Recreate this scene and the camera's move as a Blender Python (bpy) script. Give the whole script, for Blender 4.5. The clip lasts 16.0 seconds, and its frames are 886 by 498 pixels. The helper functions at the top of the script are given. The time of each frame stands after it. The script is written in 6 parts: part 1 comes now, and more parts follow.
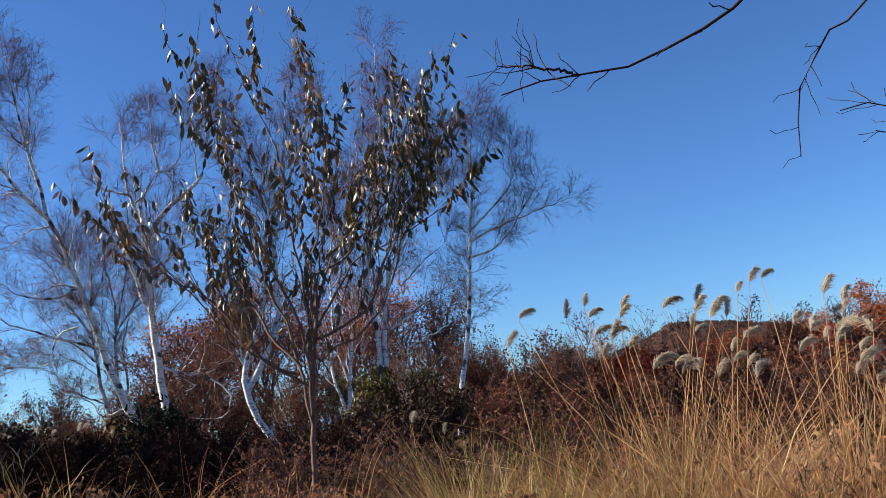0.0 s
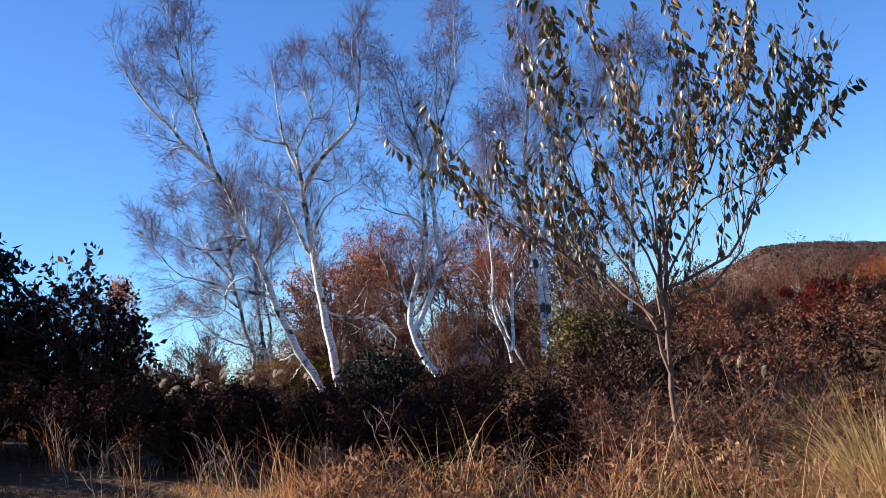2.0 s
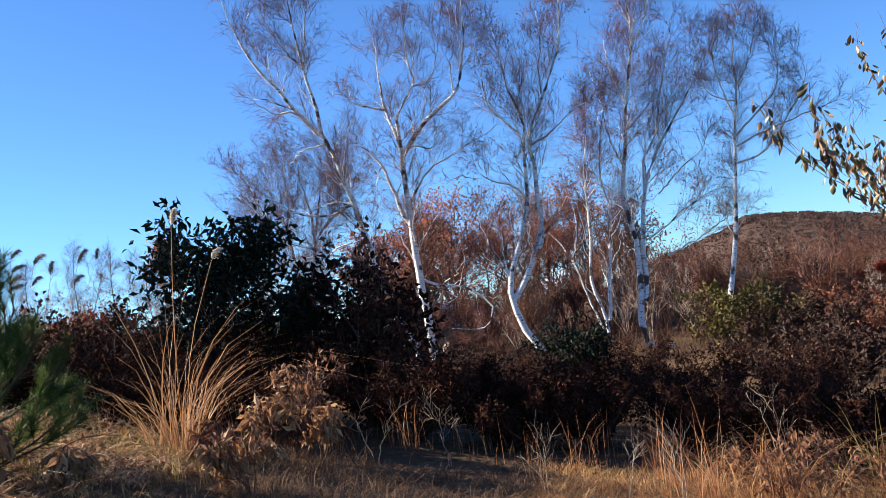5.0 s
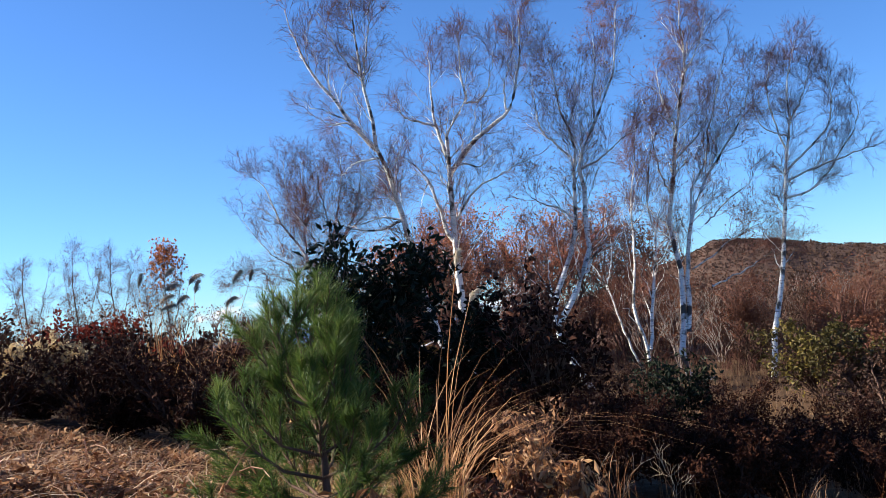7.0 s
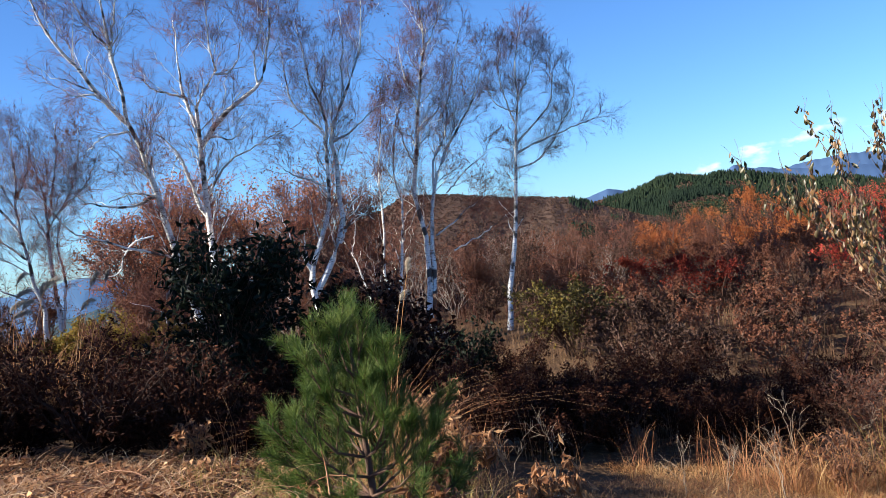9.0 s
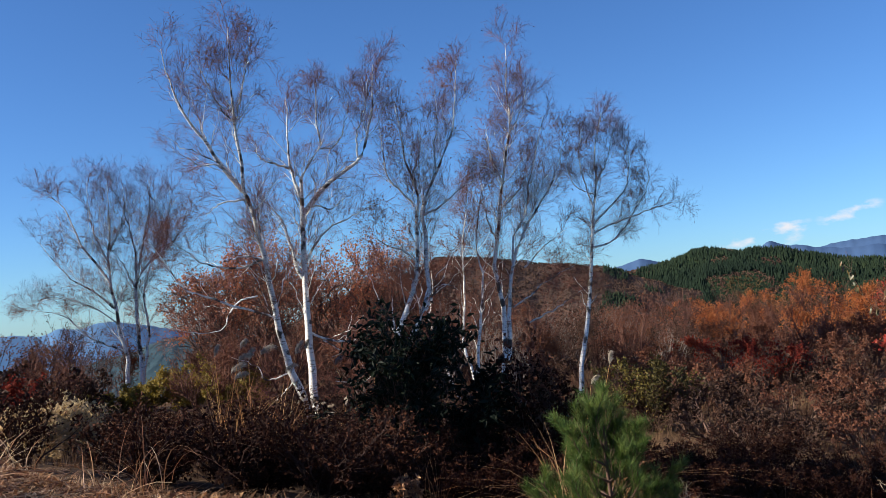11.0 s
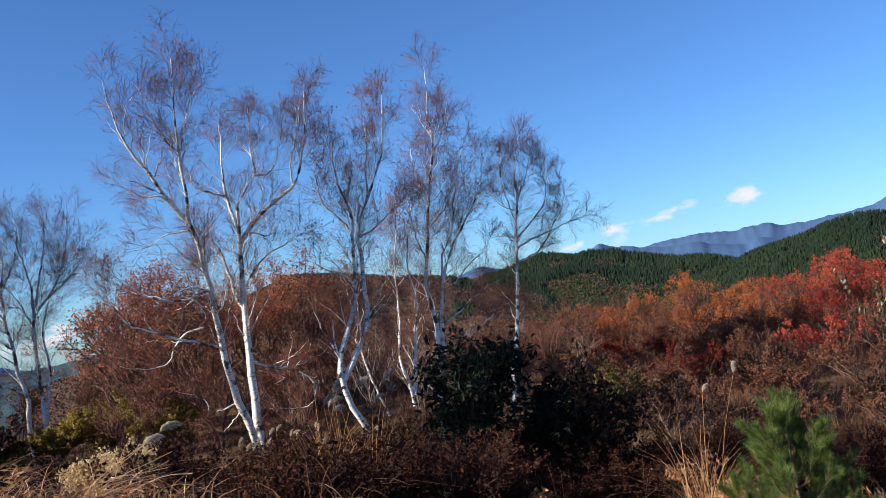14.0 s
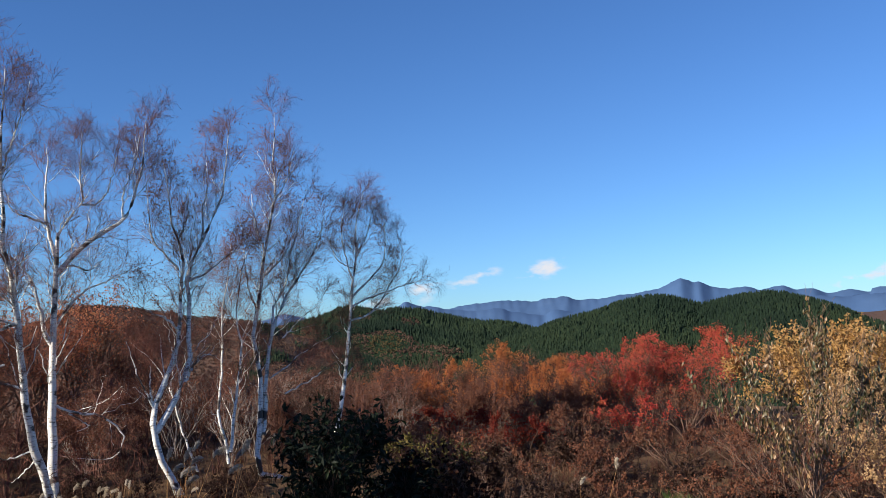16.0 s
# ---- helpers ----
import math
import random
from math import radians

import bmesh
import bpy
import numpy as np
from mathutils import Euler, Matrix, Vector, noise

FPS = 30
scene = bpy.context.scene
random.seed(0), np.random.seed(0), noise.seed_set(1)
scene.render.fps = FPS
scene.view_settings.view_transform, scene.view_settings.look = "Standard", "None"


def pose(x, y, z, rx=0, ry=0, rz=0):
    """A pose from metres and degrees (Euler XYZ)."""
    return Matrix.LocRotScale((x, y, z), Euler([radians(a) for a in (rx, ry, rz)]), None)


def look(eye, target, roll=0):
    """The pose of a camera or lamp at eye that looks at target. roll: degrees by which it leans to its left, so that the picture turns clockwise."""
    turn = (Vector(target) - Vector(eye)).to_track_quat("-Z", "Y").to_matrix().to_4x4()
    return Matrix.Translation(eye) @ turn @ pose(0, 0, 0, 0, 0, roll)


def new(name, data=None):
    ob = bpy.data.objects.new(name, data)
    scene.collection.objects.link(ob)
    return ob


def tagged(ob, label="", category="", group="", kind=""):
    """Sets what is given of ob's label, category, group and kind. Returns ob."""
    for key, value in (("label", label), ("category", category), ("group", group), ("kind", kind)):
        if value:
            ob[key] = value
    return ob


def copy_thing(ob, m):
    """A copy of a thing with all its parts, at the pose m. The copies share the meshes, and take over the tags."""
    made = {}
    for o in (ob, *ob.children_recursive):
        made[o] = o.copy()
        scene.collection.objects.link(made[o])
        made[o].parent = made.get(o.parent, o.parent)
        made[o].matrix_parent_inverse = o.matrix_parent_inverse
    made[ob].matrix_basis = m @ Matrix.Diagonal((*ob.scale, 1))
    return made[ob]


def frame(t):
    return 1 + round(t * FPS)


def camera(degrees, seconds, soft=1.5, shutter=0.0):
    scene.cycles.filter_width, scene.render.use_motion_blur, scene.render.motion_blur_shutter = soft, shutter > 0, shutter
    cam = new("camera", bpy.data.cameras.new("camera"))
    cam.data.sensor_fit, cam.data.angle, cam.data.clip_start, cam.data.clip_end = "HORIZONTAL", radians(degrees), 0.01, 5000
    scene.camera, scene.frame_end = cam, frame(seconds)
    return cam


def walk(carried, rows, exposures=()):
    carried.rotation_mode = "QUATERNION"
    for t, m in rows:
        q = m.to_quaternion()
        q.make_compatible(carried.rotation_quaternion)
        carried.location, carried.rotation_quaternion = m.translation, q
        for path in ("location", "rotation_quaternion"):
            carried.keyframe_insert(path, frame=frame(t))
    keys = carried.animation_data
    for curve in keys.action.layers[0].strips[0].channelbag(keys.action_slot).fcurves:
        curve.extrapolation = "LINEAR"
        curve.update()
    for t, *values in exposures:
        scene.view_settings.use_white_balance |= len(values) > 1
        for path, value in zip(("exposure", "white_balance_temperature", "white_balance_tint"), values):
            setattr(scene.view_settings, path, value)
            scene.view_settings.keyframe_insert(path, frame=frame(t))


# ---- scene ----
cam = camera(52.0, 16.0, 0.6)
PATH = [
    (0, (3.715, 5.133, -1.431), (3.657, 7.105, -1.104), -6.8),
    (0.2, (3.304, 5.142, -1.4), (3.299, 7.123, -1.13), -5.1),
    (0.5, (2.911, 5.144, -1.263), (2.804, 7.128, -1.033), -2.1),
    (0.9, (2.428, 5.297, -1.114), (2.104, 7.259, -0.905), -7.3),
    (1, (2.337, 5.332, -1.086), (1.997, 7.289, -0.852), -8.7),
    (1.5, (1.763, 5.323, -1.006), (1.463, 7.284, -0.751), -8.7),
    (2, (1.15, 5.116, -0.916), (0.905, 7.091, -0.71), -8.5),
    (2.5, (0.53, 5.031, -0.772), (0.188, 6.997, -0.637), -6.0),
    (3, (0.001, 4.91, -0.576), (-0.163, 6.901, -0.495), -6.1),
    (3.5, (-0.634, 4.879, -0.438), (-0.854, 6.866, -0.433), -8.0),
    (4, (-1.204, 4.853, -0.302), (-1.316, 6.85, -0.25), -6.6),
    (4.5, (-1.883, 4.791, -0.225), (-1.934, 6.788, -0.129), -7.5),
    (5, (-2.606, 4.641, -0.2), (-2.817, 6.626, -0.08), -7.7),
    (5.1, (-2.732, 4.605, -0.156), (-2.915, 6.594, -0.055), -7.6),
    (5.2, (-2.82, 4.582, -0.111), (-3.059, 6.567, -0.043), -6.3),
    (7.3, (-5.494, 4.83, 0.492), (-5.581, 6.823, 0.637), -3.9),
    (7.5, (-5.732, 4.83, 0.554), (-5.806, 6.823, 0.704), -2.7),
    (8, (-6.318, 4.701, 0.697), (-6.236, 6.699, 0.743), -7.0),
    (8.5, (-6.7, 4.3, 0.929), (-6.454, 6.285, 0.94), -8.5),
    (8.7, (-6.866, 4.269, 0.96), (-6.37, 6.206, 0.916), -8.4),
    (10.8, (-8.99, 2.958, 1.46), (-8.494, 4.891, 1.588), -4.0),
    (11, (-9.229, 2.897, 1.517), (-8.757, 4.838, 1.624), -4.5),
    (11.5, (-9.941, 2.797, 1.614), (-9.578, 4.762, 1.696), -5.6),
    (12, (-10.587, 2.59, 1.783), (-10.341, 4.572, 1.891), -8.9),
    (12.5, (-11.207, 2.65, 1.9), (-10.949, 4.633, 1.953), -10.2),
    (13, (-11.718, 2.652, 1.976), (-11.308, 4.608, 2.057), -9.4),
    (13.5, (-12.112, 2.861, 2.02), (-11.567, 4.785, 2.018), -10.4),
    (14, (-12.558, 3.209, 2.048), (-11.752, 5.037, 2.147), -7.7),
    (14.5, (-12.856, 3.535, 2.172), (-11.908, 5.296, 2.216), -5.5),
    (15, (-13.188, 3.883, 2.346), (-12.209, 5.625, 2.429), -4.0),
    (15.5, (-13.461, 3.856, 2.422), (-12.535, 5.62, 2.598), -3.1),
    (16, (-13.2, 4.098, 2.413), (-12.028, 5.709, 2.588), -2.9),
]
walk(cam, [(t, look(eye, target, roll)) for t, eye, target, roll in PATH], exposures=[(0, 1.15), (0.5, 1.25), (1.5, 1.66), (2.5, 1.5), (3.5, 1.63), (4.5, 1.77), (5, 1.68), (7.5, 1.58), (8, 1.62), (8.5, 1.62), (11, 1.12), (12.5, 1.36), (13.5, 1.34), (14.5, 1.08), (16, 1.04)])


# ---- sky and sun ----
SUN_AZ, SUN_EL = -87.0, 27.0          # degrees from +y towards +x, and above the horizon
SUN_DIR = Vector((math.sin(radians(SUN_AZ)) * math.cos(radians(SUN_EL)),
                  math.cos(radians(SUN_AZ)) * math.cos(radians(SUN_EL)), math.sin(radians(SUN_EL))))
sun = new("sun", bpy.data.lights.new("sun", "SUN"))
sun.data.energy, sun.data.angle, sun.data.color = 5.0, radians(0.5), (1.0, 0.915, 0.78)
sun.matrix_world = look(SUN_DIR * 50, (0, 0, 0))

world = bpy.data.worlds.new("world")
scene.world = world
world.use_nodes = True


def build_sky():
    nt = world.node_tree
    N, L = nt.nodes, nt.links
    N.clear()
    out, bg, sky = N.new("ShaderNodeOutputWorld"), N.new("ShaderNodeBackground"), N.new("ShaderNodeTexSky")
    sky.sky_type, sky.sun_disc = "NISHITA", False
    sky.sun_elevation, sky.sun_rotation = radians(SUN_EL), radians(SUN_AZ)
    sky.altitude, sky.air_density, sky.dust_density, sky.ozone_density = 1300, 1.0, 0.3, 1.2
    bg.inputs["Strength"].default_value = 0.055
    # small low clouds over the far ridges
    tc = N.new("ShaderNodeTexCoord")
    noise_tex = N.new("ShaderNodeTexNoise")
    noise_tex.inputs["Scale"].default_value, noise_tex.inputs["Detail"].default_value = 40.0, 8.0
    stretch = N.new("ShaderNodeMapping")
    stretch.inputs["Scale"].default_value = (1, 1, 2.2)
    L.new(tc.outputs["Generated"], stretch.inputs["Vector"])
    L.new(stretch.outputs["Vector"], noise_tex.inputs["Vector"])
    total = None
    for az, el, wide, high in CLOUDS:
        centre = (math.sin(radians(az)) * math.cos(radians(el)), math.cos(radians(az)) * math.cos(radians(el)), math.sin(radians(el)))
        m = N.new("ShaderNodeMapping")
        m.vector_type = "TEXTURE"
        m.inputs["Location"].default_value = centre
        m.inputs["Rotation"].default_value = (0, radians(-14), radians(-az))
        m.inputs["Scale"].default_value = (radians(wide), 0.3, radians(high))
        L.new(tc.outputs["Generated"], m.inputs["Vector"])
        g = N.new("ShaderNodeTexGradient")
        g.gradient_type = "SPHERICAL"
        L.new(m.outputs["Vector"], g.inputs["Vector"])
        if total is None:
            total = g.outputs["Fac"]
        else:
            add = N.new("ShaderNodeMath")
            add.operation = "MAXIMUM"
            L.new(total, add.inputs[0]), L.new(g.outputs["Fac"], add.inputs[1])
            total = add.outputs[0]
    add = N.new("ShaderNodeMath")
    add.operation = "MULTIPLY_ADD"
    add.inputs[1].default_value = 1.1
    L.new(total, add.inputs[0])
    sub = N.new("ShaderNodeMath")
    sub.operation = "MULTIPLY_ADD"
    sub.inputs[1].default_value, sub.inputs[2].default_value = 4.5, -2.7
    L.new(noise_tex.outputs["Fac"], sub.inputs[0])
    L.new(sub.outputs[0], add.inputs[2])
    gate = N.new("ShaderNodeMath")
    gate.operation = "MULTIPLY"
    gate.use_clamp = True
    lim = N.new("ShaderNodeMath")
    lim.operation, lim.use_clamp = "MULTIPLY", True
    lim.inputs[1].default_value = 2.5
    L.new(total, lim.inputs[0])
    L.new(add.outputs[0], gate.inputs[0]), L.new(lim.outputs[0], gate.inputs[1])
    mix = N.new("ShaderNodeMix")
    mix.data_type = "RGBA"
    mix.inputs[7].default_value = (7.0, 7.2, 7.8, 1)
    tint = N.new("ShaderNodeMix")
    tint.data_type, tint.blend_type = "RGBA", "MULTIPLY"
    tint.inputs[0].default_value = 1.0
    tint.inputs[7].default_value = SKY_TINT
    L.new(sky.outputs["Color"], tint.inputs[6])
    L.new(gate.outputs[0], mix.inputs[0]), L.new(tint.outputs[2], mix.inputs[6])
    L.new(mix.outputs[2], bg.inputs["Color"]), L.new(bg.outputs[0], out.inputs["Surface"])


SKY_TINT = (0.47, 0.80, 1.27, 1)
CLOUDS = [(42.2, 3.37, 1.9, 0.75), (37.9, 3.0, 2.1, 0.8), (34.3, 2.3, 1.8, 0.9), (32.2, 2.1, 2.0, 0.7), (60.8, 1.85, 3.2, 0.5), (-17.2, 1.1, 5, 0.9), (0, 0.5, 5, 1.0)]
build_sky()


# ---- materials ----
def principled(name, rough=0.7, spec=0.3):
    mat = bpy.data.materials.new(name)
    mat.use_nodes = True
    b = mat.node_tree.nodes["Principled BSDF"]
    b.inputs["Roughness"].default_value = rough
    b.inputs["Specular IOR Level"].default_value = spec
    return mat, mat.node_tree.nodes, mat.node_tree.links, b


def ramp(N, colours, mode="LINEAR"):
    r = N.new("ShaderNodeValToRGB")
    r.color_ramp.interpolation = mode
    e = r.color_ramp.elements
    while len(e) < len(colours):
        e.new(0.5)
    for i, c in enumerate(colours):
        e[i].position = i / max(1, len(colours) - 1)
        e[i].color = (*c, 1)
    return r


def leaf_material(name, colours, rough=0.55, spec=0.3, through_light=0.35, by_object=False, patch=0.6):
    """Leaves: colour varies leaf by leaf and in patches over the plant; some light passes through."""
    mat, N, L, b = principled(name, rough, spec)
    if by_object:
        pick = N.new("ShaderNodeObjectInfo").outputs["Random"]
    else:
        pick = N.new("ShaderNodeNewGeometry").outputs["Random Per Island"]
    tex = N.new("ShaderNodeTexNoise")
    tex.inputs["Scale"].default_value, tex.inputs["Detail"].default_value = patch, 2.0
    geo = N.new("ShaderNodeNewGeometry")
    L.new(geo.outputs["Position"], tex.inputs["Vector"])
    mix = N.new("ShaderNodeMath")
    mix.operation, mix.use_clamp = "MULTIPLY_ADD", True
    mix.inputs[1].default_value = 0.62
    m2 = N.new("ShaderNodeMath")
    m2.operation = "MULTIPLY_ADD"
    m2.inputs[1].default_value, m2.inputs[2].default_value = 1.5, -0.56
    L.new(tex.outputs["Fac"], m2.inputs[0])
    L.new(pick, mix.inputs[0]), L.new(m2.outputs[0], mix.inputs[2])
    r = ramp(N, colours)
    L.new(mix.outputs[0], r.inputs["Fac"])
    L.new(r.outputs["Color"], b.inputs["Base Color"])
    if through_light:
        tr = N.new("ShaderNodeBsdfTranslucent")
        L.new(r.outputs["Color"], tr.inputs["Color"])
        ms = N.new("ShaderNodeMixShader")
        ms.inputs[0].default_value = through_light
        L.new(b.outputs[0], ms.inputs[1]), L.new(tr.outputs[0], ms.inputs[2])
        L.new(ms.outputs[0], N["Material Output"].inputs["Surface"])
    return mat


def bark_material(name, colours, scale=9.0, rough=0.85, bump=0.3):
    mat, N, L, b = principled(name, rough, 0.2)
    geo = N.new("ShaderNodeNewGeometry")
    a = N.new("ShaderNodeTexNoise")
    a.inputs["Scale"].default_value, a.inputs["Detail"].default_value = scale, 5.0
    L.new(geo.outputs["Position"], a.inputs["Vector"])
    r = ramp(N, colours)
    L.new(a.outputs["Fac"], r.inputs["Fac"])
    L.new(r.outputs["Color"], b.inputs["Base Color"])
    bu = N.new("ShaderNodeBump")
    bu.inputs["Strength"].default_value, bu.inputs["Distance"].default_value = bump, 0.02
    L.new(a.outputs["Fac"], bu.inputs["Height"]), L.new(bu.outputs[0], b.inputs["Normal"])
    return mat


def birch_material():
    """White peeling bark with dark cross bands and black scars."""
    mat, N, L, b = principled("birch_bark", 0.6, 0.3)
    geo = N.new("ShaderNodeNewGeometry")
    st = N.new("ShaderNodeMapping")
    st.inputs["Scale"].default_value = (3.0, 3.0, 16.0)
    L.new(geo.outputs["Position"], st.inputs["Vector"])
    bands = N.new("ShaderNodeTexNoise")
    bands.inputs["Scale"].default_value, bands.inputs["Detail"].default_value = 1.6, 5.0
    L.new(st.outputs["Vector"], bands.inputs["Vector"])
    r = ramp(N, [(0.10, 0.085, 0.075), (0.70, 0.67, 0.63), (0.80, 0.77, 0.73), (0.62, 0.54, 0.46)])
    r.color_ramp.elements[0].position, r.color_ramp.elements[1].position = 0.33, 0.43
    r.color_ramp.elements[2].position, r.color_ramp.elements[3].position = 0.6, 0.78
    L.new(bands.outputs["Fac"], r.inputs["Fac"])
    scars = N.new("ShaderNodeTexNoise")
    scars.inputs["Scale"].default_value, scars.inputs["Detail"].default_value = 2.3, 4.0
    L.new(geo.outputs["Position"], scars.inputs["Vector"])
    cut = N.new("ShaderNodeMapRange")
    cut.inputs["From Min"].default_value, cut.inputs["From Max"].default_value = 0.55, 0.62
    L.new(scars.outputs["Fac"], cut.inputs["Value"])
    mx = N.new("ShaderNodeMix")
    mx.data_type = "RGBA"
    mx.inputs[7].default_value = (0.06, 0.05, 0.045, 1)
    L.new(cut.outputs[0], mx.inputs[0]), L.new(r.outputs["Color"], mx.inputs[6])
    L.new(mx.outputs[2], b.inputs["Base Color"])
    bu = N.new("ShaderNodeBump")
    bu.inputs["Strength"].default_value, bu.inputs["Distance"].default_value = 0.4, 0.01
    L.new(bands.outputs["Fac"], bu.inputs["Height"]), L.new(bu.outputs[0], b.inputs["Normal"])
    return mat


def land_material(name, colours, scale, fine=6.0, rough=0.95, bump=0.5, bump_size=0.3):
    """Soil, litter or wooded slope: two sizes of mottling and relief."""
    mat, N, L, b = principled(name, rough, 0.1)
    geo = N.new("ShaderNodeNewGeometry")
    a, c = N.new("ShaderNodeTexNoise"), N.new("ShaderNodeTexNoise")
    a.inputs["Scale"].default_value, a.inputs["Detail"].default_value = scale, 4.0
    c.inputs["Scale"].default_value, c.inputs["Detail"].default_value = scale * fine, 4.0
    L.new(geo.outputs["Position"], a.inputs["Vector"]), L.new(geo.outputs["Position"], c.inputs["Vector"])
    m = N.new("ShaderNodeMath")
    m.operation, m.use_clamp = "MULTIPLY_ADD", True
    m.inputs[1].default_value = 0.9
    m2 = N.new("ShaderNodeMath")
    m2.operation = "MULTIPLY_ADD"
    m2.inputs[1].default_value, m2.inputs[2].default_value = 0.9, -0.4
    L.new(c.outputs["Fac"], m2.inputs[0])
    L.new(a.outputs["Fac"], m.inputs[0]), L.new(m2.outputs[0], m.inputs[2])
    r = ramp(N, colours)
    L.new(m.outputs[0], r.inputs["Fac"])
    L.new(r.outputs["Color"], b.inputs["Base Color"])
    bu = N.new("ShaderNodeBump")
    bu.inputs["Strength"].default_value, bu.inputs["Distance"].default_value = bump, bump_size
    L.new(c.outputs["Fac"], bu.inputs["Height"]), L.new(bu.outputs[0], b.inputs["Normal"])
    return mat


M_BIRCH = birch_material()
M_BIRCH_TWIG = bark_material("birch_twigs", [(0.075, 0.025, 0.018), (0.155, 0.06, 0.042), (0.27, 0.13, 0.095)], 3.0)
M_TWIG = bark_material("brown_twigs", [(0.05, 0.029, 0.022), (0.105, 0.062, 0.046), (0.18, 0.115, 0.085)], 5.0)
M_MAROON_TWIG = bark_material("maroon_twigs", [(0.055, 0.025, 0.019), (0.105, 0.048, 0.036), (0.17, 0.088, 0.064)], 5.0)
M_GREY_TWIG = bark_material("grey_twigs", [(0.10, 0.08, 0.075), (0.22, 0.18, 0.16), (0.36, 0.31, 0.27)], 6.0)
# twig browns lowered so that their colour carries the thicket's shade
M_SHADE_TWIG = bark_material("shade_darkened_twigs", [(0.020, 0.011, 0.009), (0.040, 0.021, 0.016), (0.095, 0.055, 0.04)], 5.0)
M_SEED = leaf_material("pale_seed_fluff", [(0.34, 0.23, 0.11), (0.50, 0.37, 0.20), (0.62, 0.49, 0.30)], 0.8, 0.1, 0.4)
M_SMOOTH_BARK = bark_material("smooth_grey_bark", [(0.06, 0.034, 0.026), (0.14, 0.088, 0.064), (0.27, 0.19, 0.145)], 14.0)
# dark green leaves, lowered further to hold the bush's shade in the colour
M_EVERGREEN_SHADE = leaf_material("evergreen_leaves_shade_dark", [(0.006, 0.010, 0.006), (0.009, 0.014, 0.008), (0.017, 0.023, 0.010)], 0.6, 0.1, 0.06)
M_DARK_BROWN = leaf_material("dull_brown_leaves", [(0.018, 0.009, 0.006), (0.038, 0.018, 0.011), (0.075, 0.034, 0.019)], 0.7, 0.2, 0.15)
# near-black browns stand in for thicket shade; palest stop for stray lit leaves
M_BUSH_SHADE = leaf_material("bush_leaves_shade_dark", [(0.015, 0.006, 0.005), (0.021, 0.008, 0.006), (0.028, 0.011, 0.007), (0.035, 0.014, 0.009), (0.05, 0.019, 0.011), (0.09, 0.037, 0.021)], 0.8, 0.06, 0.08)
M_RED = leaf_material("scarlet_leaves", [(0.32, 0.034, 0.028), (0.48, 0.057, 0.042), (0.39, 0.085, 0.036), (0.25, 0.09, 0.035)], 0.55, 0.3, 0.4)
M_ORANGE = leaf_material("orange_rust_leaves", [(0.19, 0.052, 0.022), (0.33, 0.09, 0.028), (0.42, 0.14, 0.034), (0.29, 0.12, 0.044)], 0.6, 0.3, 0.4)
M_RUST = leaf_material("rust_brown_leaves", [(0.068, 0.026, 0.017), (0.11, 0.041, 0.024), (0.165, 0.064, 0.034), (0.15, 0.07, 0.04)], 0.65, 0.2, 0.3)
M_MAPLE = leaf_material("faded_red_leaves", [(0.30, 0.09, 0.052), (0.39, 0.135, 0.07), (0.43, 0.20, 0.09)], 0.6, 0.3, 0.5)
M_CRIMSON = leaf_material("deep_crimson_leaves", [(0.09, 0.014, 0.010), (0.16, 0.024, 0.015), (0.21, 0.048, 0.024)], 0.75, 0.08, 0.25)
M_GOLD = leaf_material("golden_leaves", [(0.30, 0.16, 0.05), (0.41, 0.24, 0.08), (0.36, 0.19, 0.075)], 0.6, 0.3, 0.4)
M_OLIVE = leaf_material("olive_yellow_leaves", [(0.085, 0.068, 0.014), (0.18, 0.135, 0.024), (0.28, 0.19, 0.036)], 0.6, 0.3, 0.35)
M_TAN_LEAF = leaf_material("tan_dry_leaves", [(0.24, 0.13, 0.06), (0.40, 0.25, 0.12), (0.52, 0.36, 0.20)], 0.65, 0.2, 0.35)
M_BIG_LEAF = leaf_material("leathery_green_brown_leaves", [(0.022, 0.03, 0.010), (0.05, 0.05, 0.017), (0.10, 0.07, 0.028), (0.18, 0.095, 0.04), (0.30, 0.19, 0.10)], 0.42, 0.5, 0.12, True)
M_BIG_LEAF_MASS = leaf_material("leathery_leaves_mass", [(0.022, 0.03, 0.010), (0.05, 0.05, 0.017), (0.10, 0.07, 0.028), (0.18, 0.095, 0.04), (0.30, 0.19, 0.10)], 0.42, 0.5, 0.12)
M_DRY_GRASS = leaf_material("dry_grass_blades", [(0.20, 0.09, 0.035), (0.40, 0.20, 0.08), (0.56, 0.34, 0.15), (0.70, 0.52, 0.28)], 0.6, 0.3, 0.45, False, 2.0)
M_RED_GRASS = leaf_material("reddish_dry_stems", [(0.16, 0.06, 0.03), (0.36, 0.155, 0.07), (0.56, 0.32, 0.16)], 0.6, 0.3, 0.45, False, 2.0)
M_GREEN_GRASS = leaf_material("yellow_green_grass", [(0.15, 0.125, 0.028), (0.27, 0.205, 0.06), (0.44, 0.32, 0.13)], 0.55, 0.3, 0.35)
M_PLUME = leaf_material("silvery_plumes", [(0.40, 0.32, 0.22), (0.54, 0.46, 0.35), (0.68, 0.61, 0.51)], 0.8, 0.1, 0.5)
# greyer copy of the plumes: their backlit shade is put into the colour
M_PLUME_BACKLIT = leaf_material("plumes_backlit_grey", [(0.22, 0.19, 0.16), (0.32, 0.28, 0.24), (0.42, 0.38, 0.33)], 0.8, 0.1, 0.3)
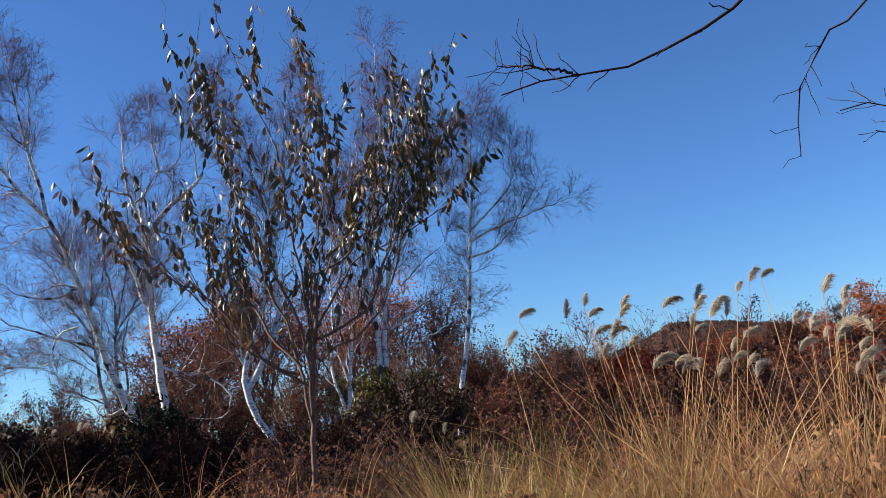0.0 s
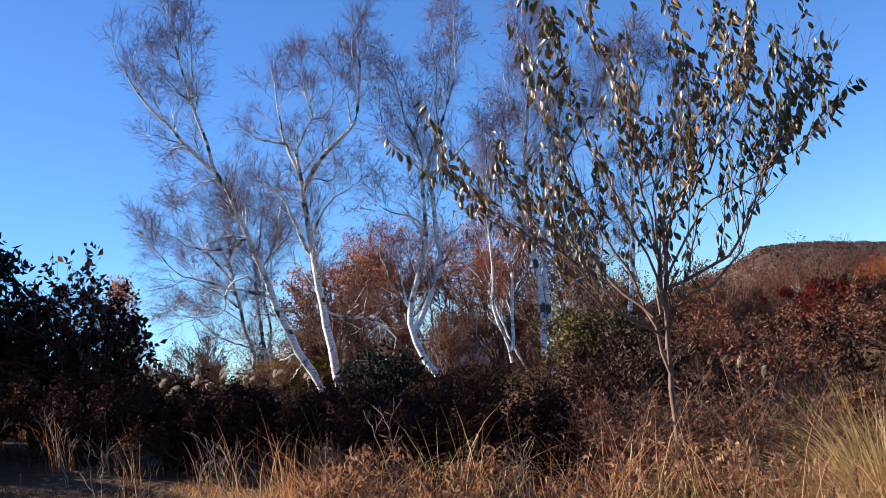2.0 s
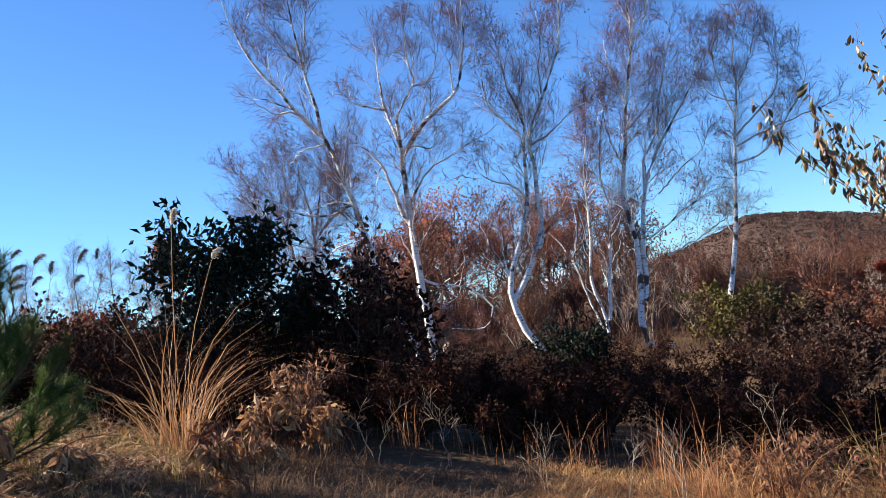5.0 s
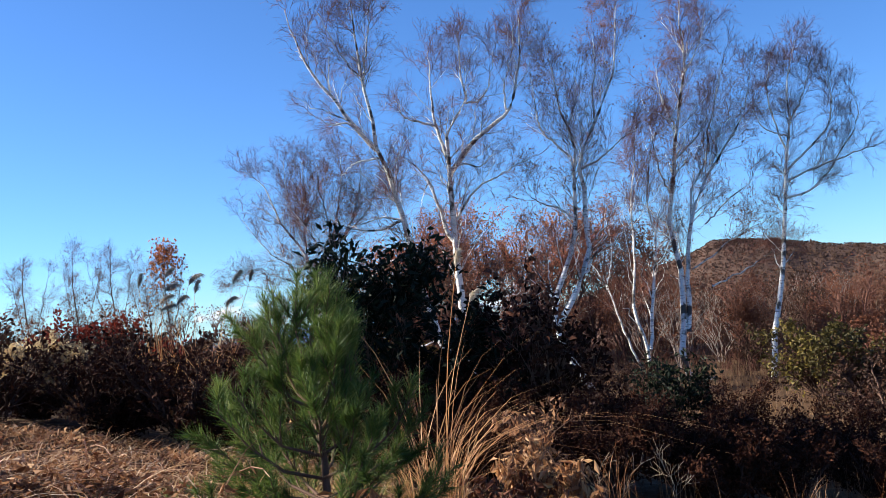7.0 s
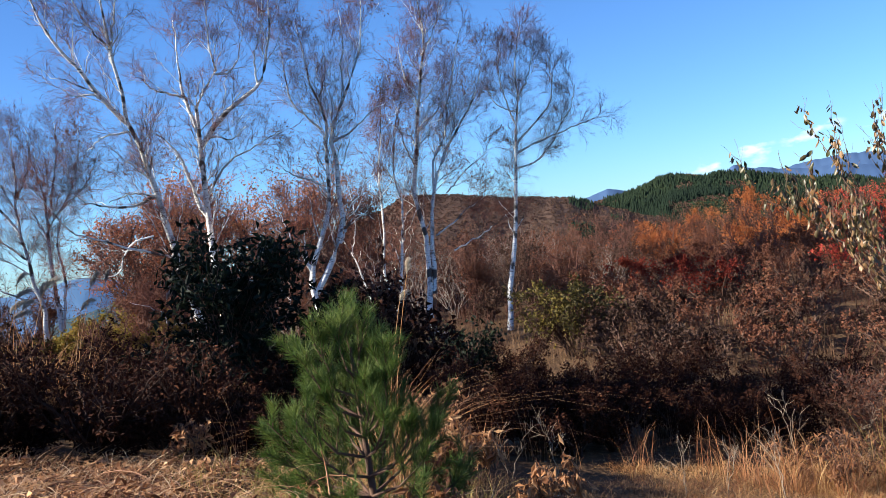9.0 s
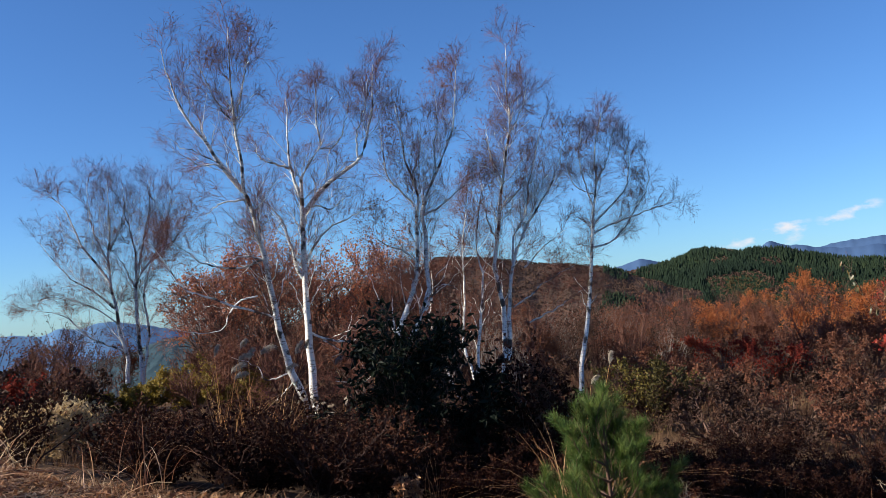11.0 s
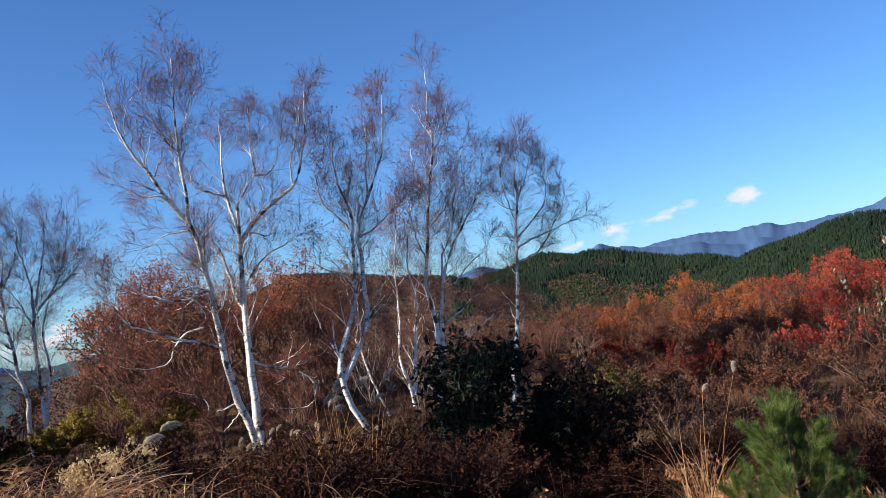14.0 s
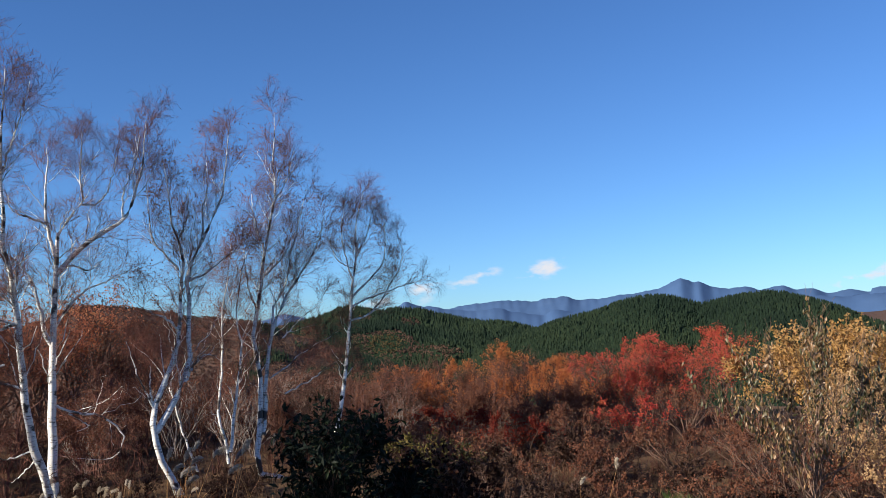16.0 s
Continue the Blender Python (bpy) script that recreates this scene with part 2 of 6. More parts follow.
M_NEEDLES = leaf_material("pine_needles", [(0.022, 0.05, 0.010), (0.065, 0.11, 0.022), (0.19, 0.23, 0.06)], 0.55, 0.25, 0.3, False, 5.0)
M_DEAD_WEED = leaf_material("dead_weed_leaves", [(0.11, 0.045, 0.025), (0.26, 0.12, 0.058), (0.50, 0.28, 0.14)], 0.6, 0.3, 0.4)
# darker copy of the dry grass, with shade put into its colour
M_SHADE_GRASS = leaf_material("shade_dulled_stems", [(0.08, 0.045, 0.028), (0.15, 0.085, 0.048), (0.26, 0.16, 0.085)], 0.7, 0.2, 0.3)
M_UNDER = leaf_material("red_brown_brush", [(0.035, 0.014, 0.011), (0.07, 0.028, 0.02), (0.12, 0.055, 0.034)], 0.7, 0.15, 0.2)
M_LITTER = leaf_material("dead_bracken", [(0.05, 0.02, 0.012), (0.19, 0.08, 0.04), (0.42, 0.22, 0.105), (0.68, 0.46, 0.27)], 0.65, 0.25, 0.2, False, 1.3)
M_GROUND = land_material("bare_soil_and_litter", [(0.03, 0.018, 0.012), (0.085, 0.05, 0.028), (0.18, 0.11, 0.06)], 0.9, 9.0, 0.95, 0.9, 0.08)
M_BROWN_HILL = land_material("bare_autumn_woods", [(0.052, 0.032, 0.026), (0.076, 0.047, 0.037), (0.10, 0.066, 0.047)], 0.02, 12.0, 0.95, 0.5, 2.0)
M_GREEN_HILL = land_material("conifer_slope", [(0.007, 0.016, 0.009), (0.014, 0.028, 0.013), (0.04, 0.045, 0.02)], 0.012, 14.0, 0.95, 0.8, 4.0)
# far ranges: the blue of air haze is put into the base colour
M_HAZE_FAR = land_material("far_mountains_haze_tint", [(0.036, 0.075, 0.16), (0.044, 0.085, 0.175), (0.052, 0.095, 0.185)], 0.003, 6.0, 1.0, 0.04, 40.0)
# paler blue base colour, standing for the thicker haze over the plain
M_HAZE_LEFT = land_material("left_mountains_haze_tint", [(0.066, 0.14, 0.26), (0.074, 0.152, 0.275), (0.084, 0.165, 0.29)], 0.0012, 5.0, 1.0, 0.03, 60.0)
# woodland tones shifted towards the same haze blue
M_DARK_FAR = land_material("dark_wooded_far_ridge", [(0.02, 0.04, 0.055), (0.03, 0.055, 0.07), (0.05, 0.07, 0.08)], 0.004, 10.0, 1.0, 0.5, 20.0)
M_CONIFER = leaf_material("far_conifers", [(0.006, 0.013, 0.009), (0.010, 0.020, 0.012), (0.022, 0.034, 0.016)], 0.85, 0.1, 0.0, False, 0.01)
M_FAR_WOODS = leaf_material("far_autumn_crowns", [(0.045, 0.028, 0.024), (0.066, 0.04, 0.032), (0.082, 0.05, 0.037), (0.11, 0.07, 0.043)], 0.9, 0.05, 0.0, False, 0.012)
M_LARCH = leaf_material("far_golden_larches", [(0.05, 0.036, 0.019), (0.07, 0.05, 0.024), (0.06, 0.047, 0.022)], 0.9, 0.1, 0.0, False, 0.02)
M_OLIVE_DARK = leaf_material("dark_olive_leaves", [(0.02, 0.02, 0.008), (0.05, 0.04, 0.01), (0.16, 0.12, 0.025)], 0.6, 0.2, 0.2)
M_STICK = bark_material("bleached_sticks", [(0.12, 0.085, 0.06), (0.25, 0.19, 0.14), (0.42, 0.35, 0.27)], 8.0)
M_FERN = leaf_material("dead_fern_fronds", [(0.16, 0.065, 0.03), (0.38, 0.19, 0.085), (0.60, 0.38, 0.20)], 0.6, 0.3, 0.35)
M_STRAW = leaf_material("bleached_straw", [(0.10, 0.038, 0.02), (0.24, 0.105, 0.05), (0.46, 0.27, 0.14), (0.76, 0.60, 0.41)], 0.5, 0.35, 0.25, False, 1.7)


# ---- mesh tools ----
MASSES = ("twig_crown", "branchwork", "foliage", "needle_foliage", "blade_tuft")

def mesh_object(name, verts, faces, material, parent=None, label="", smooth=False):
    """verts: n x 3; faces: one array of triangles or quads, or several."""
    faces = [f for f in (faces if isinstance(faces, (list, tuple)) else [faces]) if len(f)]
    me = bpy.data.meshes.new(name)
    verts = np.asarray(verts, np.float32)
    me.vertices.add(len(verts))
    me.vertices.foreach_set("co", verts.ravel())
    sizes = np.concatenate([np.full(len(f), f.shape[1], np.int32) for f in faces])
    loops = np.concatenate([f.ravel() for f in faces]).astype(np.int32)
    me.loops.add(len(loops))
    me.loops.foreach_set("vertex_index", loops)
    me.polygons.add(len(sizes))
    me.polygons.foreach_set("loop_start", np.concatenate([[0], np.cumsum(sizes)[:-1]]).astype(np.int32))
    me.polygons.foreach_set("use_smooth", np.full(len(sizes), smooth))
    me.update(calc_edges=True)
    me.materials.append(material)
    ob = new(name, me)
    if name in MASSES:
        ob["kind"] = "stuff"
    if parent is not None:
        ob.parent = parent
        if label:
            ob["label"] = label
    return ob


def empty(name, at, label, category, group="", turn=0.0, size=1.0):
    ob = new(name)
    ob.matrix_world = Matrix.Translation(at) @ pose(0, 0, 0, 0, 0, turn) @ Matrix.Scale(size, 4)
    return tagged(ob, label, category, group)


def unit(v):
    return v / np.maximum(np.linalg.norm(v, axis=-1, keepdims=True), 1e-9)


def tubes(P, R, sides):
    """Round tapering rods along n polylines of k points."""
    n, k, _ = P.shape
    T = unit(np.gradient(P, axis=1))
    ref = np.where(np.abs(T[..., 2:3]) > 0.9, np.array([1.0, 0, 0]), np.array([0, 0, 1.0]))
    U = unit(np.cross(T, ref))
    V = np.cross(T, U)
    a = np.arange(sides) * 2 * np.pi / sides
    ring = (U[:, :, None] * np.cos(a)[:, None] + V[:, :, None] * np.sin(a)[:, None]) * R[..., None, None] + P[:, :, None]
    idx = np.arange(n * k * sides).reshape(n, k, sides)
    nxt = np.roll(idx, -1, axis=2)
    quads = np.stack([idx[:, :-1], nxt[:, :-1], nxt[:, 1:], idx[:, 1:]], -1).reshape(-1, 4)
    return ring.reshape(-1, 3), quads


def joined(pieces):
    vs, qs, off = [], [], 0
    for v, q in pieces:
        vs.append(v), qs.append(q + off)
        off += len(v)
    return np.concatenate(vs), np.concatenate(qs)


def curve(points, k, wob=0.0, rng=None):
    """A smooth polyline of k points through a few control points."""
    p = np.array(points, float)
    d = np.concatenate([[0], np.cumsum(np.linalg.norm(np.diff(p, axis=0), axis=1))])
    q = np.vstack([2 * p[0] - p[1], p, 2 * p[-1] - p[-2]])
    s = np.linspace(0, d[-1], k)
    i = np.clip(np.searchsorted(d, s, "right") - 1, 0, len(p) - 2)
    u = ((s - d[i]) / (d[i + 1] - d[i]))[:, None]
    a, b, c, e = q[i], q[i + 1], q[i + 2], q[i + 3]
    r = 0.5 * (2 * b + (c - a) * u + (2 * a - 5 * b + 4 * c - e) * u ** 2 + (3 * b - a - 3 * c + e) * u ** 3)
    if wob:
        r[1:] += rng.normal(0, wob, (k - 1, 3))
    return r


def spawn(P, R, per, rng, u0=0.25, angle=42, length=1.0, up=0.3, k=4, wob=0.05, thin=0.55, tip=0.3, shrink=0.6, bend=0.0):
    """Side shoots off n polylines: per of them on each; up bends them to the light, bend lets them droop."""
    n, kk, _ = P.shape
    row = np.repeat(np.arange(n), per)
    u = u0 + (1 - u0) * rng.random(len(row)) ** 0.85
    x = u * (kk - 1)
    i = np.minimum(x.astype(int), kk - 2)
    f = (x - i)[:, None]
    start = P[row, i] * (1 - f) + P[row, i + 1] * f
    tang = unit(P[row, i + 1] - P[row, i])
    side = unit(np.cross(tang, rng.normal(0, 1, (len(row), 3))))
    ang = np.radians(angle * rng.uniform(0.6, 1.35, len(row)))[:, None]
    d = unit(tang * np.cos(ang) + side * np.sin(ang) + np.array([0, 0, up]))
    ln = length * (1 - shrink * u) * rng.uniform(0.55, 1.25, len(row))
    s = np.linspace(0, 1, k)
    pts = start[:, None] + d[:, None] * (s[None, :, None] * ln[:, None, None])
    pts[:, :, 2] += (up * 0.35 - bend) * ln[:, None] * s[None] ** 2
    pts[:, 1:] += rng.normal(0, wob, (len(row), k - 1, 3)) * ln[:, None, None] * s[None, 1:, None]
    r0 = (R[row, i] * (1 - f[:, 0]) + R[row, i + 1] * f[:, 0]) * thin
    rad = r0[:, None] * (1 - (1 - tip) * s[None])
    return pts, rad


def leaf_quads(at, along, length, width, rng, fold=0.35):
    """Kite-shaped leaves, slightly folded along the rib."""
    n = len(at)
    length, width = np.broadcast_to(length, n)[:, None], np.broadcast_to(width, n)[:, None]
    along = unit(along)
    side = unit(np.cross(along, rng.normal(0, 1, (n, 3))))
    nor = np.cross(side, along)
    mid = at + along * length * 0.45
    v = np.stack([at, mid + side * width * 0.5 + nor * width * fold, at + along * length, mid - side * width * 0.5 + nor * width * fold], 1)
    b = np.arange(n)[:, None] * 4
    f = np.concatenate([b + np.array([0, 1, 2]), b + np.array([0, 2, 3])])
    return v.reshape(-1, 3), f


def blades(root, head, height, lean, width, rng, k=4, curl=1.0):
    """Grass blades: tapering ribbons that lean over towards head (an angle), more so to the tip."""
    n = len(root)
    height, lean, width = (np.broadcast_to(a, n).astype(float) for a in (height, lean, width))
    s = np.linspace(0, 1, k)
    way = np.stack([np.cos(head), np.sin(head), np.zeros(n)], 1)
    out = lean[:, None] * height[:, None] * s[None] ** (1 + curl)
    rise = height[:, None] * s[None] * (1 - 0.45 * np.minimum(lean, 1.6)[:, None] * s[None] ** 2)
    c = root[:, None] + way[:, None] * out[..., None]
    c[:, :, 2] += rise
    twist = head + np.pi / 2 + rng.normal(0, 0.6, n)
    sd = np.stack([np.cos(twist), np.sin(twist), np.zeros(n)], 1)
    w = width[:, None] * (1 - s[None] ** 1.6 * 0.92) * 0.5
    left, right = c - sd[:, None] * w[..., None], c + sd[:, None] * w[..., None]
    v = np.stack([left, right], 2).reshape(-1, 3)
    idx = np.arange(n * k * 2).reshape(n, k, 2)
    q = np.stack([idx[:, :-1, 0], idx[:, :-1, 1], idx[:, 1:, 1], idx[:, 1:, 0]], -1).reshape(-1, 4)
    return v, q


def smooth_step(a, b, v):
    t = np.clip((np.asarray(v, float) - a) / (b - a), 0, 1)
    return t * t * (3 - 2 * t)


def hills_noise(x, y, scale, seed=0.0):
    """A cheap smooth noise: a few crossed waves."""
    x, y = np.asarray(x, float) / scale + seed, np.asarray(y, float) / scale - seed * 0.7
    return (np.sin(x * 1.3 + 1.7 * np.sin(y * 0.9 + seed)) + np.sin(y * 1.7 + 1.3 * np.sin(x * 1.1)) + 0.6 * np.sin(x * 2.9 - y * 2.3 + seed)
            + 0.4 * np.sin(x * 5.3 + y * 4.1) + 0.3 * np.sin(y * 7.9 - x * 6.7)) / 3.3


# ---- ground ----
def ground_z(x, y):
    """The lie of the land: a bank that climbs to -x, a shelf with the birches, then the fall to the valley."""
    x, y = np.asarray(x, float), np.asarray(y, float)
    near = -2.11 - 0.22 * np.clip(x, -20, 9) - 0.45 * smooth_step(7, 14, y)
    shelf = -2.5 - 0.012 * np.abs(x)
    w = smooth_step(13, 27, y)
    z = near * (1 - w) + shelf * w
    r = np.hypot(x + 6, y - 10)
    z = z - (0.16 * np.maximum(r - 42, 0) + 0.25 * np.maximum(r - 120, 0)) * smooth_step(40, 70, r)
    z = np.maximum(z, -95 + 6 * hills_noise(x, y, 160, 2) - 300 * smooth_step(500, 2400, r))
    return z + 0.07 * hills_noise(x, y, 1.7) + 0.035 * hills_noise(x, y, 0.5, 3)


def build_ground():
    n_a = 420
    radii = np.concatenate([np.linspace(0.3, 30, 130), np.geomspace(30.6, 4900, 130)])
    a = np.linspace(0, 2 * np.pi, n_a, endpoint=False)
    x = -6 + radii[:, None] * np.sin(a)[None]
    y = 8 + radii[:, None] * np.cos(a)[None]
    v = np.stack([x, y, ground_z(x, y)], -1).reshape(-1, 3)
    idx = np.arange(len(radii) * n_a).reshape(len(radii), n_a)
    nx = np.roll(idx, -1, 1)
    q = np.stack([idx[:-1], idx[1:], nx[1:], nx[:-1]], -1).reshape(-1, 4)
    v = np.vstack([v, [[-6, 8, float(ground_z(-6, 8))]]])
    cap = np.stack([np.full(n_a, len(v) - 1), idx[0], nx[0]], -1)
    ob = mesh_object("ground", v, [q, cap], M_GROUND, smooth=True)
    tagged(ob, "brown earth and leaf litter on a hillside clearing", "ground", kind="structure")


build_ground()
EYE = np.array([-11.0, 4.0, 2.0])


def ridge(name, crest, near_depth, far_depth, base, material, label, rough=6.0, spur=0.3, n=220, m=34, seed=1.0, jag=0.0, fold=0.22):
    """A ridge whose skyline is given as (azimuth, distance, elevation), with spurs running down towards the viewer."""
    c = np.array(crest, float)
    az = np.linspace(c[0, 0], c[-1, 0], n)
    order = curve(c, n)
    dist = np.interp(az, c[:, 0], c[:, 1])
    el = np.interp(az, order[:, 0], order[:, 2])
    t = np.linspace(-1, 1, m)
    A, T = np.meshgrid(np.radians(az), t, indexing="ij")
    D = dist[:, None] + np.where(T < 0, T * near_depth, T * far_depth)
    x, y = EYE[0] + D * np.sin(A), EYE[1] + D * np.cos(A)
    top = (EYE[2] + dist * np.tan(np.radians(el)))[:, None]
    top = top + max(jag, 0.05) * (hills_noise(x, y, max(jag, 1.0) * 9, seed + 5) + 0.5 * hills_noise(x, y, max(jag, 1.0) * 3.2, seed + 6)) * np.clip(1 - np.abs(T) * 1.5, 0, 1)
    fall = np.abs(T) ** 1.25
    wav = hills_noise(x, y, near_depth * spur, seed)
    z = top - (top - base) * np.clip(fall + wav * fold * np.sin(np.minimum(fall, 1) * np.pi), 0, 1.05)
    z += rough * hills_noise(x, y, rough * 6, seed + 2) * (0.25 + np.minimum(fall * 3, 0.75))
    v = np.stack([x, y, z], -1).reshape(-1, 3)
    idx = np.arange(n * m).reshape(n, m)
    q = np.stack([idx[:-1, :-1], idx[1:, :-1], idx[1:, 1:], idx[:-1, 1:]], -1).reshape(-1, 4)
    ob = mesh_object(name, v, q, material, smooth=True)
    tagged(ob, label, "hill", kind="structure")
    return v.reshape(n, m, 3)


BROWN_HILL = ridge("hill_1", [(-2, 430, -2.4), (3, 430, -1.2), (7.2, 430, 0.45), (9.7, 430, 1.1), (11.3, 430, 1.65), (12.5, 430, 2.1), (13.5, 430, 2.5), (15, 430, 2.5), (17, 430, 2.25), (19.7, 430, 1.75), (22.5, 430, 1.4), (25, 430, 0.7), (28, 430, -0.4), (33, 430, -2.2), (38, 430, -4)], 260, 160, -75, M_BROWN_HILL,
                   "brown hill of bare autumn woods across the valley", 2.0, 0.25, seed=1.3, jag=1.2)
MID_HILL = ridge("hill_2", [(16, 760, -2.6), (20, 760, -0.7), (23, 760, 0.35), (25.5, 760, 0.65), (27.05, 760, 1), (28.6, 760, 1.4), (30.3, 760, 1.6), (32, 760, 1.55), (34.1, 760, 1.3), (36.3, 760, 0.8), (38, 760, 0.35), (39.8, 760, 0.15), (41.9, 760, -0.3), (46, 760, -1.6), (52, 760, -3.3)], 400, 250, -90, M_GREEN_HILL,
                 "dark hill with conifer plots and golden clearings", 3.0, 0.3, seed=2.1, jag=4.0)
RIGHT_HILL = ridge("hill_3", [(33, 590, -4), (36, 590, -2.3), (38.96, 590, -0.95), (40.6, 590, -0.55), (42.7, 590, 0.2), (44.7, 590, 0.62), (46.5, 590, 1.2), (47.9, 590, 1.45), (48.9, 590, 1.5), (50.2, 590, 1.25), (51.5, 590, 0.87), (52.5, 590, 1.02), (54.5, 590, 1.24), (55.8, 590, 1.25), (57.3, 590, 0.9), (58.5, 590, 0.5), (59.7, 590, -0.05), (61.5, 590, -0.8), (66, 590, -1.5), (74, 590, -1.2)], 380, 250, -90, M_GREEN_HILL,
                   "conifer-covered green hill across the valley", 3.0, 0.35, seed=3.4)
ridge("hill_4", [(54, 900, -1.6), (58.7, 900, -0.55), (59.7, 900, -0.14), (61.6, 900, -0.05), (66, 900, 0.4), (74, 900, 1), (95, 900, 1)], 400, 250, -95, M_BROWN_HILL,
      "brown wooded ridge behind the green hill", 5.0, 0.3, seed=4.0)
# haze lies in the colour; shallow folds keep the relief faint as well
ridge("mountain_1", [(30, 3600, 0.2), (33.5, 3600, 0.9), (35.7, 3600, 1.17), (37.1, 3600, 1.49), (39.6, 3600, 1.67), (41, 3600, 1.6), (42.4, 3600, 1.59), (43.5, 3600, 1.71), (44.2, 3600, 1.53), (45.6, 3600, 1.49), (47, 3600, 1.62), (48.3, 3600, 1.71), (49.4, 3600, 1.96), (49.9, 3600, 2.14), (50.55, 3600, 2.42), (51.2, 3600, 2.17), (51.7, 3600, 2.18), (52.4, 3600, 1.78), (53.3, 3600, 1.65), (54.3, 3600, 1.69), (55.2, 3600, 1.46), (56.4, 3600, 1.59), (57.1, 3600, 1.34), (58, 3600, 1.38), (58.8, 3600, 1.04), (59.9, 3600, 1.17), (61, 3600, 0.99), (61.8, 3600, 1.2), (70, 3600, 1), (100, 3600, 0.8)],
      900, 600, -420, M_HAZE_FAR, "far mountain range tinted haze-blue, with one sharp peak", 4.0, 0.3, 700, 34, 5.0, 6.0, 0.05)
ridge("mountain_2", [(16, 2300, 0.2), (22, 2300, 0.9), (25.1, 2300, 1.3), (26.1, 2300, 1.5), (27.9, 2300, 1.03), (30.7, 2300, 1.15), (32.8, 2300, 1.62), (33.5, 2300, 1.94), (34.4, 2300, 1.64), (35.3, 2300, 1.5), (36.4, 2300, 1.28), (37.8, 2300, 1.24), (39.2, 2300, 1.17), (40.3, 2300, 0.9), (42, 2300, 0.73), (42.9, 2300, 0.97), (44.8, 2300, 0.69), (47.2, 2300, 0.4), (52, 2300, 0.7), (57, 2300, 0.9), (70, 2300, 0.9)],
      700, 500, -420, M_HAZE_FAR, "nearer ridge tinted haze-blue below the far range", 4.0, 0.3, 600, 34, 6.5, 5.0, 0.05)
ridge("mountain_3", [(-60, 4300, -0.3), (-40, 4300, -1), (-26, 4300, -1.2), (-18, 4300, -0.9), (-14.7, 4300, -0.54), (-14.1, 4300, -0.33), (-12.2, 4300, -0.2), (-10.4, 4300, -0.33), (-9.5, 4300, -0.02), (-8.4, 4300, -0.1), (-7.5, 4300, 0.13), (-6.4, 4300, 0.16), (-5.1, 4300, -0.1), (-3.1, 4300, -0.57), (-1.1, 4300, -1.2), (4, 4300, -1.6), (10, 4300, -1.8)], 900, 400, -430, M_HAZE_LEFT, "mountains beyond the plain, tinted pale haze-blue", 2.5, 0.6, 500, 34, 7.0, 4.0, 0.03)
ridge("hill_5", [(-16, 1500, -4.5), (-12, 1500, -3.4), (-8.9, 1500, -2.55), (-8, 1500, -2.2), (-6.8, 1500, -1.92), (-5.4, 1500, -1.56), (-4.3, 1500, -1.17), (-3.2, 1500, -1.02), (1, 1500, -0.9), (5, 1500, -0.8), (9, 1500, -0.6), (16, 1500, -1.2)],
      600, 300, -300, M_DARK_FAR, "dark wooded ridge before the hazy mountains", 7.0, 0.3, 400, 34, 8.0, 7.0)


def scatter_on(grid, count, rng, lo=0.0, hi=0.62):
    """Places spread over the viewer's side of a ridge."""
    n, m, _ = grid.shape
    i = rng.uniform(0, n - 1.001, count)
    j = (0.5 - 0.5 * (lo + (hi - lo) * rng.random(count))) * (m - 1)
    a, b = i.astype(int), j.astype(int)
    f, g = (i - a)[:, None], (j - b)[:, None]
    return (grid[a, b] * (1 - f) * (1 - g) + grid[a + 1, b] * f * (1 - g) + grid[a, b + 1] * (1 - f) * g + grid[a + 1, b + 1] * f * g)


def conifer_mass(name, at, height, rng, material, label):
    """Many small firs: two stacked jagged cones each."""
    n, s = len(at), 4
    h = height * rng.uniform(0.6, 1.25, n)
    a = np.arange(s) * 2 * np.pi / s
    vs, fs, off = [], [], 0
    for low, high, wide in ((0.05, 0.7, 0.24), (0.45, 1.0, 0.15)):
        ring = np.stack([np.cos(a), np.sin(a)], -1)[None] * (h * wide)[:, None, None] * rng.uniform(0.7, 1.3, (n, s, 1))
        z = (h * low)[:, None] + rng.uniform(-0.05, 0.05, (n, s)) * h[:, None]
        base = np.concatenate([ring, z[..., None]], -1) + at[:, None]
        tip = at + np.stack([0 * h, 0 * h, h * high], -1)
        v = np.concatenate([base, tip[:, None]], 1).reshape(-1, 3)
        b = np.arange(n)[:, None] * (s + 1) + off
        for q in range(s):
            fs.append(np.stack([b[:, 0] + q, b[:, 0] + (q + 1) % s, b[:, 0] + s], -1))
        vs.append(v)
        off += len(v)
    ob = mesh_object(name, np.concatenate(vs), np.concatenate(fs), material)
    return tagged(ob, label, "forest", kind="stuff")


